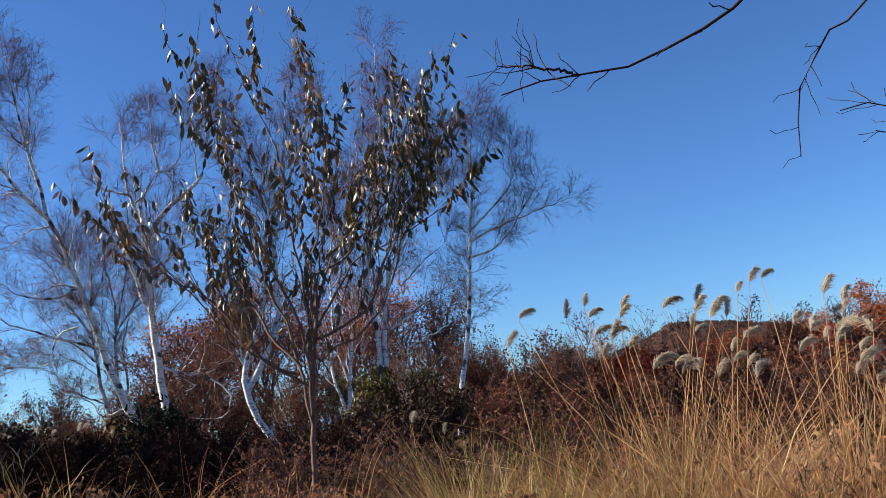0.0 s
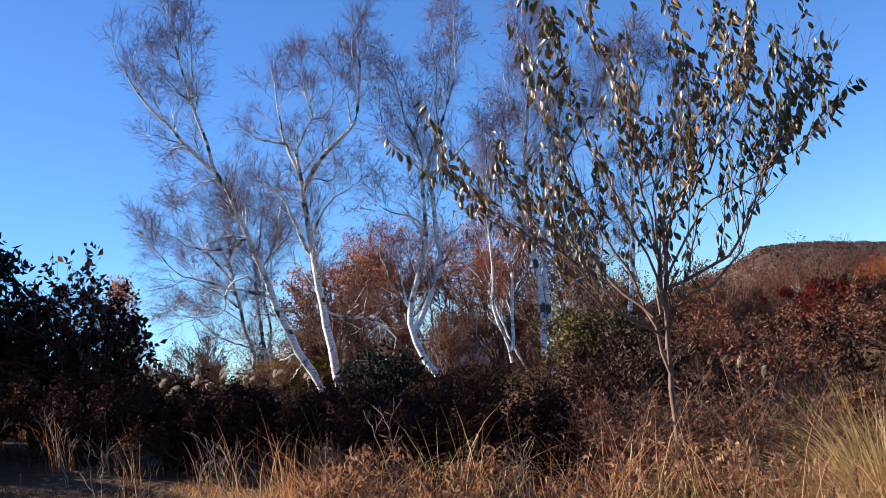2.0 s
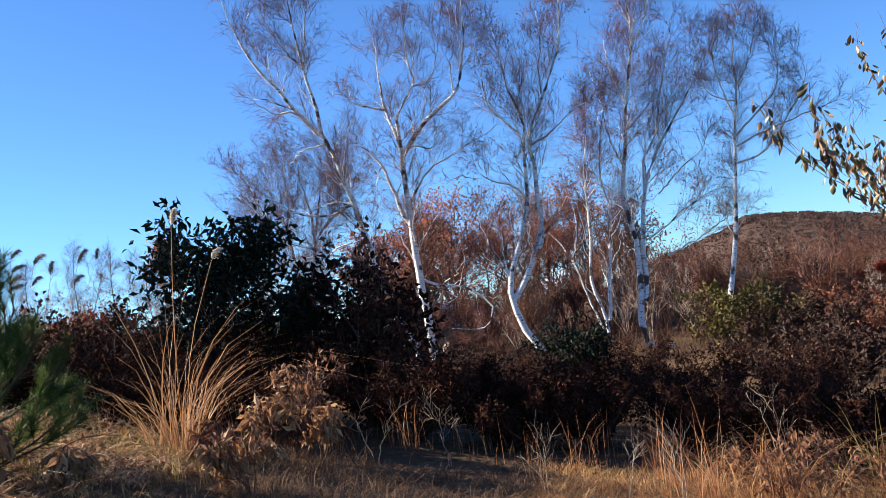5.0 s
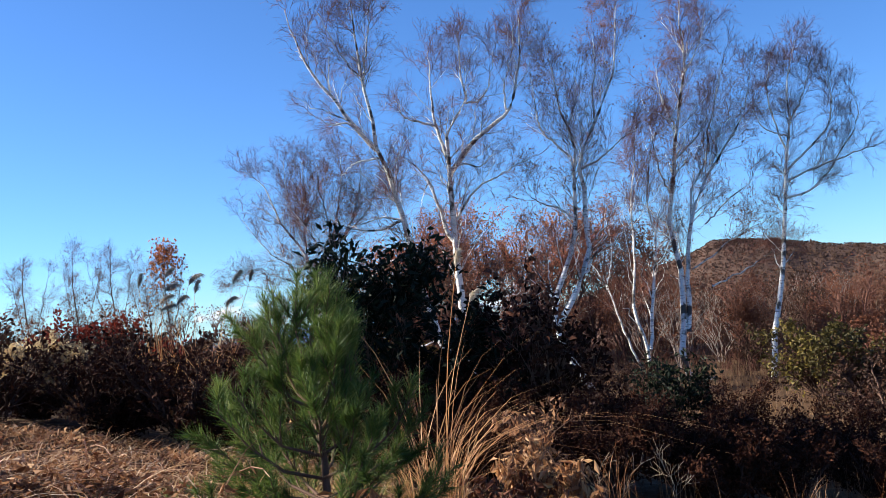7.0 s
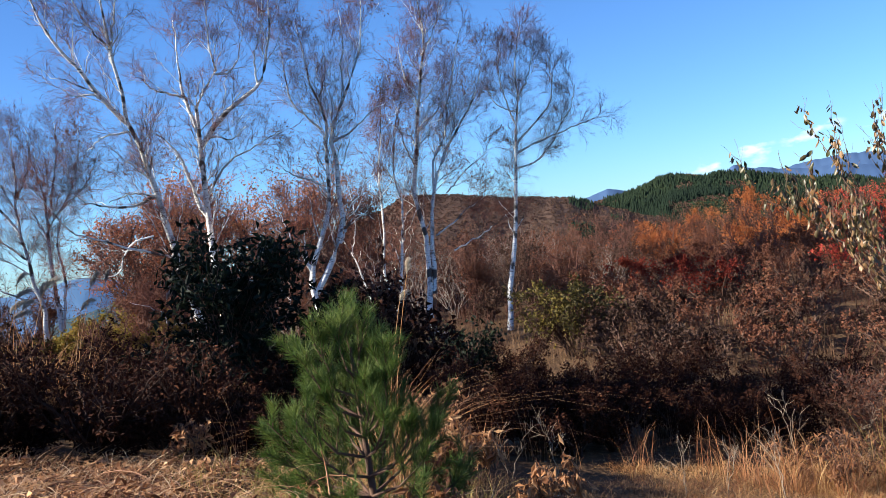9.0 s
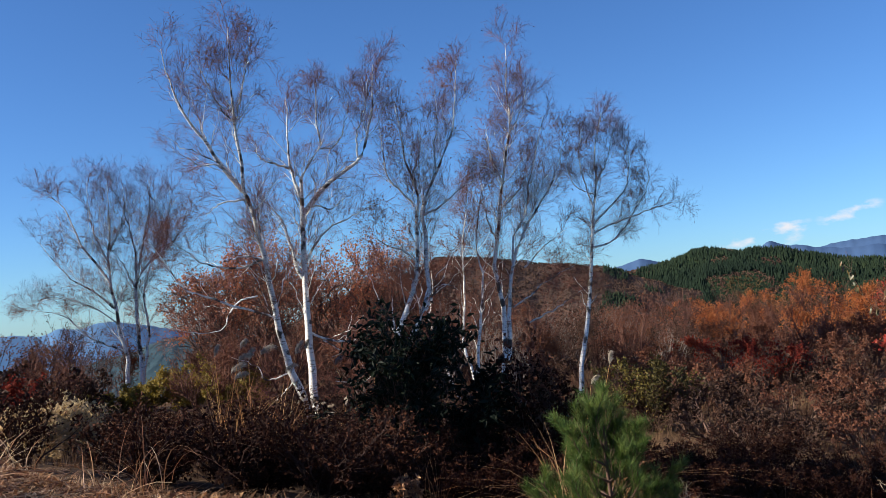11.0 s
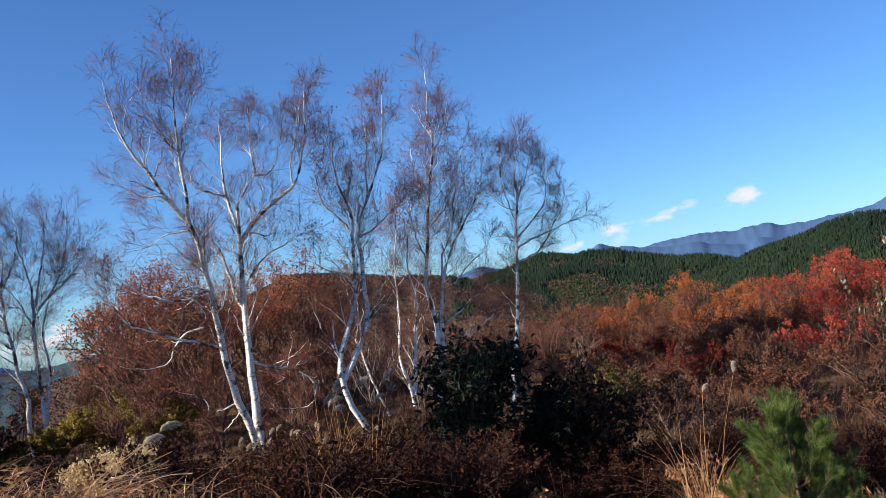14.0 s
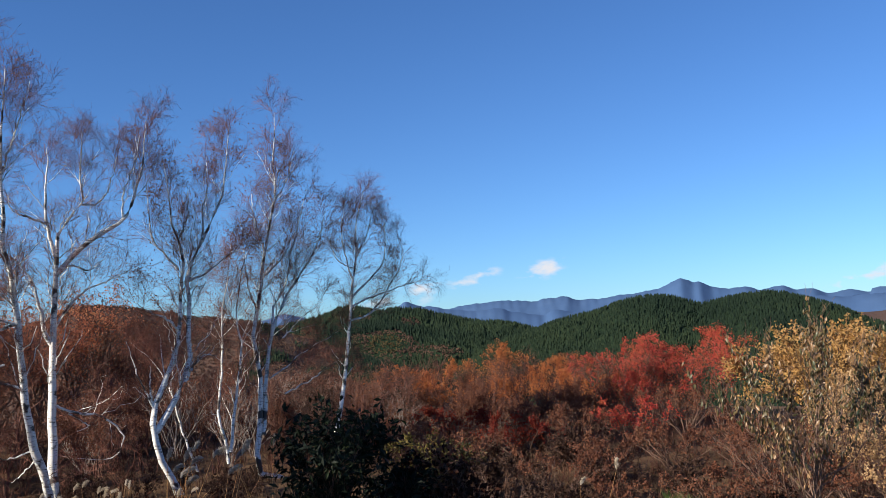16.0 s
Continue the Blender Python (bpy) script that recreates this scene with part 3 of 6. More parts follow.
def crown_mass(name, at, size, rng, material, label):
    """Far leafless crowns: each a broom of slim upright sprays fanning out of one foot."""
    n, s = len(at), 5
    r = size * rng.uniform(0.6, 1.4, n)[:, None]
    a = rng.uniform(0, 2 * np.pi, (n, s))
    out = r * rng.uniform(0.2, 1.0, (n, s))
    up = r * rng.uniform(0.9, 1.6, (n, s)) - 0.3 * out
    wide = r * rng.uniform(0.2, 0.42, (n, s))
    top = np.stack([np.cos(a) * out, np.sin(a) * out, up], -1)
    low = np.stack([np.cos(a) * out * 0.3, np.sin(a) * out * 0.3, up * 0.1], -1)
    t2 = a + rng.normal(1.57, 0.8, (n, s))
    side = np.stack([np.cos(t2), np.sin(t2), 0 * a], -1) * wide[..., None]
    mid = 0.35 * low + 0.65 * top
    v = np.stack([low, mid + side, top, mid - side], 2) + at[:, None, None]
    q = np.arange(n * s * 4).reshape(n * s, 4)
    ob = mesh_object(name, v.reshape(-1, 3), [q], material)
    return tagged(ob, label, "forest", kind="stuff")


def build_forests():
    rng = np.random.default_rng(11)
    p = scatter_on(RIGHT_HILL, 60000, rng, 0.0, 0.8)
    bare = hills_noise(p[:, 0], p[:, 1], 60, 5.0) > 0.62
    conifer_mass("conifer_forest", p[~bare], 2.6, rng, M_CONIFER, "dense dark green conifers on the hillside")
    p = scatter_on(MID_HILL, 36000, rng, 0.0, 0.75)
    w = hills_noise(p[:, 0], p[:, 1], 75, 1.0)
    lo, hi = np.quantile(w, (0.80, 0.94))
    conifer_mass("conifer_forest", p[w < lo], 3.4, rng, M_CONIFER, "plots of dark conifers on the far hill")
    crown_mass("autumn_woods", p[(w >= lo) & (w < hi)], 1.0, rng, M_FAR_WOODS, "brown bare woods between conifer plots")
    crown_mass("larch_woods", p[w >= hi], 1.0, rng, M_LARCH, "golden larch strips on the far hill")
    p = scatter_on(BROWN_HILL, 44000, rng, 0.0, 0.85)
    w = hills_noise(p[:, 0], p[:, 1], 34, 2.5) + 0.012 * (p[:, 0] - 120)
    dark = w > 0.75
    crown_mass("autumn_woods", p[~dark], 0.55, rng, M_FAR_WOODS, "rust-brown bare woods on the near hill")
    conifer_mass("conifer_forest", p[dark], 1.9, rng, M_CONIFER, "dark conifer plots among the bare woods")


build_forests()


# ---- birches ----
def birch(name, base, limbs, label, seed, y_drift=0.3, density=1.0, leaves=0, leaf_mat=None, trunk_mat=None, twig=1.0, wide=1.0, category="birch tree", group="birches on the shelf", leaf_top=0.0, leaf=0.07):
    """limbs: (thickness at foot, at tip, points (x, z) or (x, y, z)); the first one is the trunk."""
    rng = np.random.default_rng(seed)
    root = empty(name, base, label, category, group)
    o = np.array(base, float)
    white, lv1P, lv1R = [], [], []
    for i, (r0, r1, pts) in enumerate(limbs):
        p = np.array(pts, float)
        if p.shape[1] == 2:
            run = np.concatenate([[0], np.cumsum(np.linalg.norm(np.diff(p, axis=0), axis=1))])
            y = base[1] + rng.uniform(-1, 1) * y_drift * run * (i > 0) + 0 * run
            p = np.stack([p[:, 0], y, p[:, 1]], -1)
        c = curve(p - o, 18)
        c[1:-1] += rng.normal(0, 0.018, (16, 3))
        r = (r0 + (min(r1, 0.009) - r0) * np.linspace(0, 1, 18) ** 1.12) * (0.95 if i == 0 else 0.85)
        if i == 0:
            r[0] *= 1.35
        white.append((c, r))
        lv1P.append(c), lv1R.append(r)
    # every limb carries its own branches and twigs
    P, R = np.array(lv1P), np.array(lv1R)
    ends = []
    for i, (c, r) in enumerate(white):
        limb = mesh_object("trunk" if i == 0 else "limb", *tubes(c[None], r[None], 10), trunk_mat or M_BIRCH, root, smooth=True)
        n = max(4, int(density * 3.1 * np.linalg.norm(np.diff(c, axis=0), axis=1).sum()))
        P2, R2 = spawn(P[i:i + 1], R[i:i + 1], n, rng, 0.3 if i == 0 else 0.1, 46, 1.6 * wide, 0.32, 7, 0.06, 0.34, 0.2, 0.45, 0.0)
        R2 = np.clip(R2, 0.0055, 0.016)
        P3, R3 = spawn(P2, R2, 10, rng, 0.08, 46, 0.8, 0.16, 4, 0.09, 0.5, 0.35, 0.35, 0.03)
        R3 = np.clip(R3, 0.0034, 0.0055) * twig
        P4, R4 = spawn(P3, R3, 9, rng, 0.08, 46, 0.46, 0.04, 3, 0.1, 0.7, 0.45, 0.35, 0.1)
        R4 = np.clip(R4, 0.0019, 0.0027) * twig
        thick = R2[:, 0] > 0.0092
        if thick.any():
            mesh_object("branchwork", *tubes(P2[thick], R2[thick], 6), trunk_mat or M_BIRCH, limb, "pale thin branches", True)
        rest = [tubes(P3, R3, 3), tubes(P4, R4, 3)] + ([tubes(P2[~thick], R2[~thick], 4)] if (~thick).any() else [])
        mesh_object("twig_crown", *joined(rest), M_BIRCH_TWIG, limb, "leafless purplish-brown twigs")
        ends.append(P4)
    P4 = np.concatenate(ends)
    if leaves:
        wgt = np.maximum(P4[:, 2, 2], 0.1) ** leaf_top
        pick = rng.choice(len(P4), leaves, p=wgt / wgt.sum())
        at = P4[pick, 2] + rng.normal(0, 0.04, (leaves, 3))
        v, f = leaf_quads(at, rng.normal(0, 1, (leaves, 3)) + np.array([0, 0, -0.8]), leaf, leaf * 0.75, rng)
        mesh_object("foliage", v, f, leaf_mat, root, "a few dry brown leaves")
    return root


BIRCH_A = [(0.15, 0.02, [(-6.7, 33.75, -2.6), (-6.84, 33.35, -1.68), (-7.19, 33.01, -0.79), (-7.44, 32.69, 0.06), (-7.7, 32.18, 1.41), (-7.97, 31.49, 3.21), (-8.29, 30.96, 4.61), (-8.49, 30.75, 5.17), (-8.5, 30.48, 5.87), (-8.65, 30.05, 7.01), (-8.64, 29.85, 7.53), (-8.68, 29.63, 8.11), (-8.67, 29.28, 9.04), (-8.68, 29.04, 9.67)]),
           (0.085, 0.012, [(-8.49, 30.75, 5.17), (-8.77, 30.62, 5.5), (-9.14, 30.42, 6.04), (-9.55, 30.16, 6.72), (-9.97, 29.96, 7.24), (-10.16, 29.8, 7.67), (-10.35, 29.61, 8.16), (-10.55, 29.24, 9.13)]),
           (0.04, 0.008, [(-8.65, 30.05, 7.01), (-8.45, 29.8, 7.67), (-8.28, 29.52, 8.41), (-8.07, 29.13, 9.42)]),
           (0.045, 0.008, [(-8.77, 30.62, 5.5), (-9.21, 30.45, 5.95), (-9.73, 30.44, 5.98), (-10.04, 30.35, 6.22)]),
           (0.03, 0.007, [(-8.58, 30.02, 7.08), (-8.87, 29.91, 7.38), (-9.22, 29.69, 7.96), (-9.48, 29.44, 8.6), (-9.74, 29.26, 9.08)]),
           (0.045, 0.008, [(-7.97, 31.52, 3.13), (-8.37, 31.48, 3.24), (-8.76, 31.47, 3.26), (-9.31, 31.54, 3.08)]),
           (0.05, 0.008, [(-8, 31.52, 3.13), (-8.77, 31.6, 2.92), (-9.7, 31.54, 3.08), (-10.14, 31.43, 3.39), (-10.71, 31.26, 3.82)]),
           (0.05, 0.008, [(-7.75, 32.21, 1.33), (-8.65, 32.08, 1.65), (-9.43, 31.97, 1.94), (-10.04, 31.87, 2.22), (-10.41, 31.82, 2.34), (-10.82, 31.55, 3.05), (-11.35, 31.24, 3.87)]),
           (0.035, 0.007, [(-8.23, 31.94, 2.03), (-8.8, 31.99, 1.91), (-9.17, 32.14, 1.49), (-9.31, 32.3, 1.09), (-9.94, 32.34, 0.98), (-10.77, 32.25, 1.22)]),
           (0.03, 0.007, [(-7.36, 32.91, -0.51), (-8.13, 32.97, -0.68), (-8.37, 32.79, -0.22), (-9.18, 32.64, 0.18)]),
           (0.03, 0.007, [(-7.19, 33.01, -0.79), (-7.71, 33.2, -1.29), (-7.85, 33.24, -1.38)]),
           (0.04, 0.008, [(-8.37, 30.84, 4.93), (-8.87, 30.84, 4.92), (-9.25, 30.88, 4.82), (-9.64, 30.99, 4.53)])]
BIRCH_B = [(0.165, 0.02, [(-6.35, 34.2, -2.6), (-6.51, 34.14, -1.25), (-6.54, 33.98, -0.21), (-6.61, 33.81, 0.91), (-6.58, 33.67, 1.83), (-6.57, 33.5, 2.93), (-6.57, 33.36, 3.83), (-6.58, 33.22, 4.74), (-6.58, 33.12, 5.36), (-6.54, 33.02, 5.99), (-6.31, 32.98, 6.25), (-5.84, 32.9, 6.77), (-5.91, 32.8, 7.4), (-5.94, 32.69, 8.11), (-5.9, 32.56, 8.99)]),
           (0.1, 0.012, [(-6.51, 33.22, 4.68), (-6.2, 33.16, 5.08), (-5.72, 33.1, 5.51), (-5.05, 33.02, 6.03), (-4.56, 32.96, 6.38), (-4.24, 32.83, 7.19), (-4.06, 32.69, 8.11), (-3.96, 32.48, 9.47)]),
           (0.095, 0.012, [(-6.58, 33.57, 2.47), (-6.85, 33.49, 2.95), (-7.02, 33.38, 3.69), (-7.21, 33.27, 4.42), (-7.53, 33.19, 4.88), (-7.99, 33.14, 5.25)]),
           (0.07, 0.01, [(-6.59, 33.15, 5.19), (-6.81, 33.02, 6), (-6.91, 32.93, 6.57), (-6.89, 32.77, 7.58), (-6.89, 32.64, 8.45)]),
           (0.05, 0.008, [(-6.88, 32.99, 6.18), (-7.36, 32.97, 6.33), (-7.86, 32.93, 6.55), (-7.95, 32.87, 6.99)]),
           (0.05, 0.008, [(-6.46, 33.46, 3.19), (-6.19, 33.39, 3.63), (-5.8, 33.32, 4.06), (-5.14, 33.27, 4.38), (-4.07, 33.19, 4.88)]),
           (0.045, 0.008, [(-6.49, 33.22, 4.7), (-6.12, 33.19, 4.93), (-5.58, 33.21, 4.77), (-5.09, 33.14, 5.21)]),
           (0.04, 0.008, [(-4.6, 32.96, 6.38), (-4.62, 32.83, 7.2), (-4.29, 32.69, 8.11), (-4.15, 32.55, 9.01)]),
           (0.05, 0.009, [(-6.53, 33.84, 0.72), (-6.09, 33.88, 0.44), (-5.07, 33.92, 0.2), (-4.51, 34, -0.3), (-4.37, 34.03, -0.51), (-4.75, 34.13, -1.15), (-5.79, 34.11, -1.02)]),
           (0.035, 0.008, [(-6.09, 33.89, 0.4), (-5.49, 33.95, -0.02), (-5.84, 33.98, -0.18)]),
           (0.03, 0.007, [(-7.24, 33.25, 4.51), (-7.44, 33.32, 4.07), (-7.6, 33.39, 3.64)]),
           (0.04, 0.008, [(-5.84, 32.9, 6.77), (-5.38, 32.89, 6.85), (-4.97, 32.78, 7.57), (-4.84, 32.67, 8.29)])]
BIRCH_C = [(0.125, 0.014, [(-2.75, 33.6, -2.6), (-3.66, 33.25, -0.66), (-3.71, 33.25, 0.01), (-3.58, 33.25, 0.56), (-3.33, 33.25, 1.11), (-3, 33.25, 1.84), (-2.79, 33.25, 2.59), (-2.71, 33.25, 3.36), (-2.7, 33.25, 4.13), (-2.59, 33.25, 4.9), (-2.7, 33.25, 5.59), (-2.9, 33.25, 6.28), (-3.04, 33.25, 7.25), (-3.18, 33.25, 8.32)]),
           (0.12, 0.013, [(-3.61, 33.25, -0.39), (-3.1, 33.25, 0.41), (-2.74, 33.25, 1.04), (-2.46, 33.25, 1.79), (-2.47, 33.25, 2.56), (-2.43, 33.25, 3.14), (-2.46, 33.25, 3.92), (-2.49, 33.25, 4.61), (-2.23, 33.25, 5.28), (-1.86, 33.25, 5.85), (-1.42, 33.25, 6.73), (-1.18, 33.25, 7.32), (-1.04, 33.25, 8.22), (-0.84, 33.25, 9.83)]),
           (0.05, 0.008, [(-2.83, 33.25, 2.83), (-3.23, 33.25, 3.21), (-3.8, 33.25, 3.44), (-4.19, 33.25, 3.75)]),
           (0.055, 0.008, [(-2.63, 33.25, 1.13), (-2.38, 33.25, 1.58), (-2.04, 33.25, 1.94), (-1.63, 33.25, 1.9), (-1.43, 33.25, 1.75)]),
           (0.045, 0.008, [(-3.67, 33.25, 0.38), (-3.77, 33.25, 1.06), (-3.75, 33.25, 1.91)]),
           (0.04, 0.008, [(-3.69, 33.25, 0.39), (-4.1, 33.25, 1.28), (-4.32, 33.25, 1.97), (-4.5, 33.25, 2.55)]),
           (0.045, 0.008, [(-2.76, 33.25, 4.82), (-3.23, 33.25, 5.32), (-3.58, 33.25, 5.72), (-3.67, 33.25, 6.3), (-3.74, 33.25, 7.64)]),
           (0.045, 0.008, [(-2.51, 33.25, 4.41), (-1.99, 33.25, 4.58), (-1.43, 33.25, 4.95), (-0.97, 33.25, 5.32), (-0.53, 33.25, 5.5)]),
           (0.04, 0.008, [(-1.86, 33.25, 5.85), (-1.89, 33.25, 6.64), (-1.69, 33.25, 7.63), (-1.7, 33.25, 8.62)]),
           (0.035, 0.007, [(-2.75, 33.25, 5.73), (-2.4, 33.25, 6.65), (-2.4, 33.25, 7.73)])]
BIRCH_D = [(0.115, 0.012, [(1.15, 34.26, -2.6), (0.26, 34.26, -2.19), (0.35, 34.26, -0.96), (0.47, 34.26, 0.27), (0.44, 34.26, 1.11), (0.32, 34.26, 1.85), (0.26, 34.26, 2.58), (0.41, 34.26, 3.4), (0.63, 34.26, 4.43), (0.78, 34.26, 5.48), (0.98, 34.26, 6.31), (1.19, 34.26, 7.26), (1.28, 34.26, 7.68), (1.24, 34.26, 8.64), (1.35, 34.26, 10.66)]),
           (0.1, 0.012, [(0.52, 34.26, -0.98), (0.69, 34.26, 0.67), (0.82, 34.26, 1.91), (0.99, 34.26, 2.63), (1.38, 34.26, 3.55), (1.94, 34.26, 4.36), (2.4, 34.26, 4.98), (2.93, 34.26, 5.82), (3.31, 34.26, 7.11)]),
           (0.05, 0.009, [(0.95, 34.26, 2.52), (1.08, 34.26, 3.57), (1.59, 34.26, 4.38), (1.81, 34.26, 5.43), (2.16, 34.26, 6.49), (2.57, 34.26, 7.88)]),
           (0.065, 0.009, [(-0.81, 34.26, -1.82), (-0.89, 34.26, -1.1), (-1.12, 34.26, -0.15), (-1.02, 34.26, 0.85), (-0.9, 34.26, 2.06), (-0.91, 34.26, 3.09), (-0.7, 34.26, 4.1), (-0.49, 34.26, 5.74)]),
           (0.07, 0.01, [(-0.73, 34.26, -1.43), (-0.52, 34.26, -0.02), (-0.33, 34.26, 1.19), (-0.23, 34.26, 2.21), (-0.35, 34.26, 3.25), (-0.18, 34.26, 4.48), (0.1, 34.26, 5.5)]),
           (0.035, 0.007, [(1.38, 34.26, 2.38), (2.15, 34.26, 3.07), (3.06, 34.26, 3.65)]),
           (0.035, 0.007, [(0.82, 34.26, 0.97), (1.5, 34.26, 1.32), (2.14, 34.26, 1.79), (3.67, 34.26, 2.52)]),
           (0.035, 0.007, [(1.4, 34.26, 0.38), (2.26, 34.26, 0.71), (3.16, 34.26, 1.22), (3.81, 34.26, 1.52)]),
           (0.04, 0.008, [(0.78, 34.26, 5.48), (0.43, 34.26, 6.54), (0.36, 34.26, 7.59)]),
           (0.04, 0.008, [(1.13, 34.26, 7.15), (1.75, 34.26, 8.21), (2.1, 34.26, 9.29)]),
           (0.04, 0.008, [(0.41, 34.26, 3.4), (0.1, 34.26, 4.36), (-0.05, 34.26, 5.72)]),
           (0.035, 0.007, [(0.64, 34.26, 4.54), (1.44, 34.26, 5.24), (2.02, 34.26, 6.28)])]
BIRCH_E = [(0.1, 0.012, [(2.75, 33.4, -2.6), (3.07, 33.4, -0.54), (3.29, 33.4, 0.38), (3.52, 33.4, 1.63), (3.66, 33.4, 2.68), (3.8, 33.4, 3.53), (3.92, 33.4, 4.38), (4.07, 33.4, 5.23), (4.11, 33.4, 6.09), (4.23, 33.4, 6.95), (4.52, 33.4, 7.77)]),
           (0.045, 0.007, [(3.76, 33.4, 3.36), (4.56, 33.4, 3.7), (5.48, 33.4, 3.97), (6.42, 33.4, 4.25), (7.37, 33.4, 4.42)]),
           (0.05, 0.008, [(3.83, 33.4, 3.74), (4.65, 33.4, 4.45), (5.31, 33.4, 5.18), (5.41, 33.4, 6.71)]),
           (0.045, 0.008, [(3.71, 33.4, 2.89), (4.63, 33.4, 3.15), (5.44, 33.4, 4.08), (6.13, 33.4, 5.15), (6.1, 33.4, 6.03)]),
           (0.04, 0.007, [(3.9, 33.4, 4.38), (3.63, 33.4, 5.25), (3.5, 33.4, 6.32), (3.73, 33.4, 7.28)]),
           (0.04, 0.007, [(4.04, 33.4, 5.23), (4.58, 33.4, 6.08), (4.95, 33.4, 7.16)]),
           (0.035, 0.007, [(3.97, 33.4, 4.81), (3.26, 33.4, 5.16), (2.98, 33.4, 5.91)])]
BIRCH_L1 = [(0.136, 0.012, [(-13.71, 46.8, -3.6), (-13.71, 46.8, -2.56), (-13.8, 46.8, -1.18), (-13.72, 46.8, 0.03), (-13.96, 46.8, 1.03), (-14.09, 46.8, 2.15), (-14.25, 46.8, 3.28), (-14.33, 46.8, 4.39), (-14.18, 46.8, 5.74), (-14.15, 46.8, 6.84), (-14.18, 46.8, 7.94)]),
            (0.075, 0.009, [(-14.23, 46.8, 3.22), (-14.76, 46.8, 4.19), (-15.41, 46.8, 5.13), (-15.77, 46.8, 6.15), (-16.16, 46.8, 7.04), (-16.97, 46.8, 7.72)]),
            (0.054, 0.009, [(-13.82, 46.8, 0.24), (-14.7, 46.8, 0.63), (-15.54, 46.8, 1.19), (-16.33, 46.8, 2.02), (-17.6, 46.8, 2.39)]),
            (0.054, 0.009, [(-14.09, 46.8, 2.15), (-14.97, 46.8, 3), (-16.15, 46.8, 3.89), (-17.22, 46.8, 5.44)]),
            (0.041, 0.008, [(-14.33, 46.8, 4.39), (-14.88, 46.8, 5.86), (-15.05, 46.8, 7.26), (-15.04, 46.8, 8.09)]),
            (0.041, 0.008, [(-14.28, 46.8, 4.66), (-13.61, 46.8, 6.19), (-13.38, 46.8, 7.54)]),
            (0.034, 0.007, [(-14.02, 46.8, 1.46), (-15.08, 46.8, 2.33), (-16.59, 46.8, 2.88), (-17.55, 46.8, 2.65)])]
BIRCH_L2 = [(0.136, 0.012, [(-13.06, 46.8, -3.6), (-13.06, 46.8, -2.42), (-13.14, 46.8, -1.31), (-13.09, 46.8, -0.22), (-13.17, 46.8, 0.89), (-13.2, 46.8, 2.27), (-13.15, 46.8, 3.36), (-12.62, 46.8, 4.09), (-12.08, 46.8, 4.83), (-11.54, 46.8, 6.4), (-11.41, 46.8, 7.63)]),
            (0.068, 0.009, [(-13.14, 46.8, 3.41), (-13.14, 46.8, 5.01), (-13.44, 46.8, 6.44), (-13.52, 46.8, 7.84)]),
            (0.061, 0.009, [(-13.03, 46.8, 3.89), (-12.65, 46.8, 5.48), (-12.37, 46.8, 6.81), (-12.32, 46.8, 8.05)]),
            (0.054, 0.009, [(-12.56, 46.8, 4.14), (-11.32, 46.8, 5.25), (-10.59, 46.8, 6.65)]),
            (0.088, 0.009, [(-13.11, 46.8, -1.45), (-12.73, 46.8, 1.08), (-12.85, 46.8, 2.75), (-12.36, 46.8, 4.32), (-11.36, 46.8, 5.81)]),
            (0.034, 0.007, [(-13.2, 46.8, 3.09), (-13.89, 46.8, 4.59), (-14.8, 46.8, 5.57)])]
birch("birch", (-6.7, 33.75, -2.6), BIRCH_A, "tall leaning white birch, bare of leaves, forking high", 21)
birch("birch", (-6.35, 34.2, -2.6), BIRCH_B, "bright white birch with a spreading forked crown, leafless", 22)
birch("birch", (-2.75, 33.6, -2.6), BIRCH_C, "twin-stemmed white birch with some dry brown leaves", 23, leaves=900, leaf_mat=M_RUST)
birch("birch", (1.15, 34.26, -2.6), BIRCH_D, "many-stemmed birch with dense dark fine twigs", 24, density=1.15, leaves=900, leaf_mat=M_RUST)
birch("birch", (2.75, 33.4, -2.6), BIRCH_E, "slender young birch leaning over with bare twigs", 25, wide=0.52)
birch("birch", (-13.71, 46.8, -3.6), BIRCH_L1, "pale bare birch with wide low limbs", 26, twig=1.0, wide=1.15, density=1.15)
birch("birch", (-13.06, 46.8, -3.6), BIRCH_L2, "pale bare birch in a pair", 27, twig=1.0, wide=1.15, density=1.15)


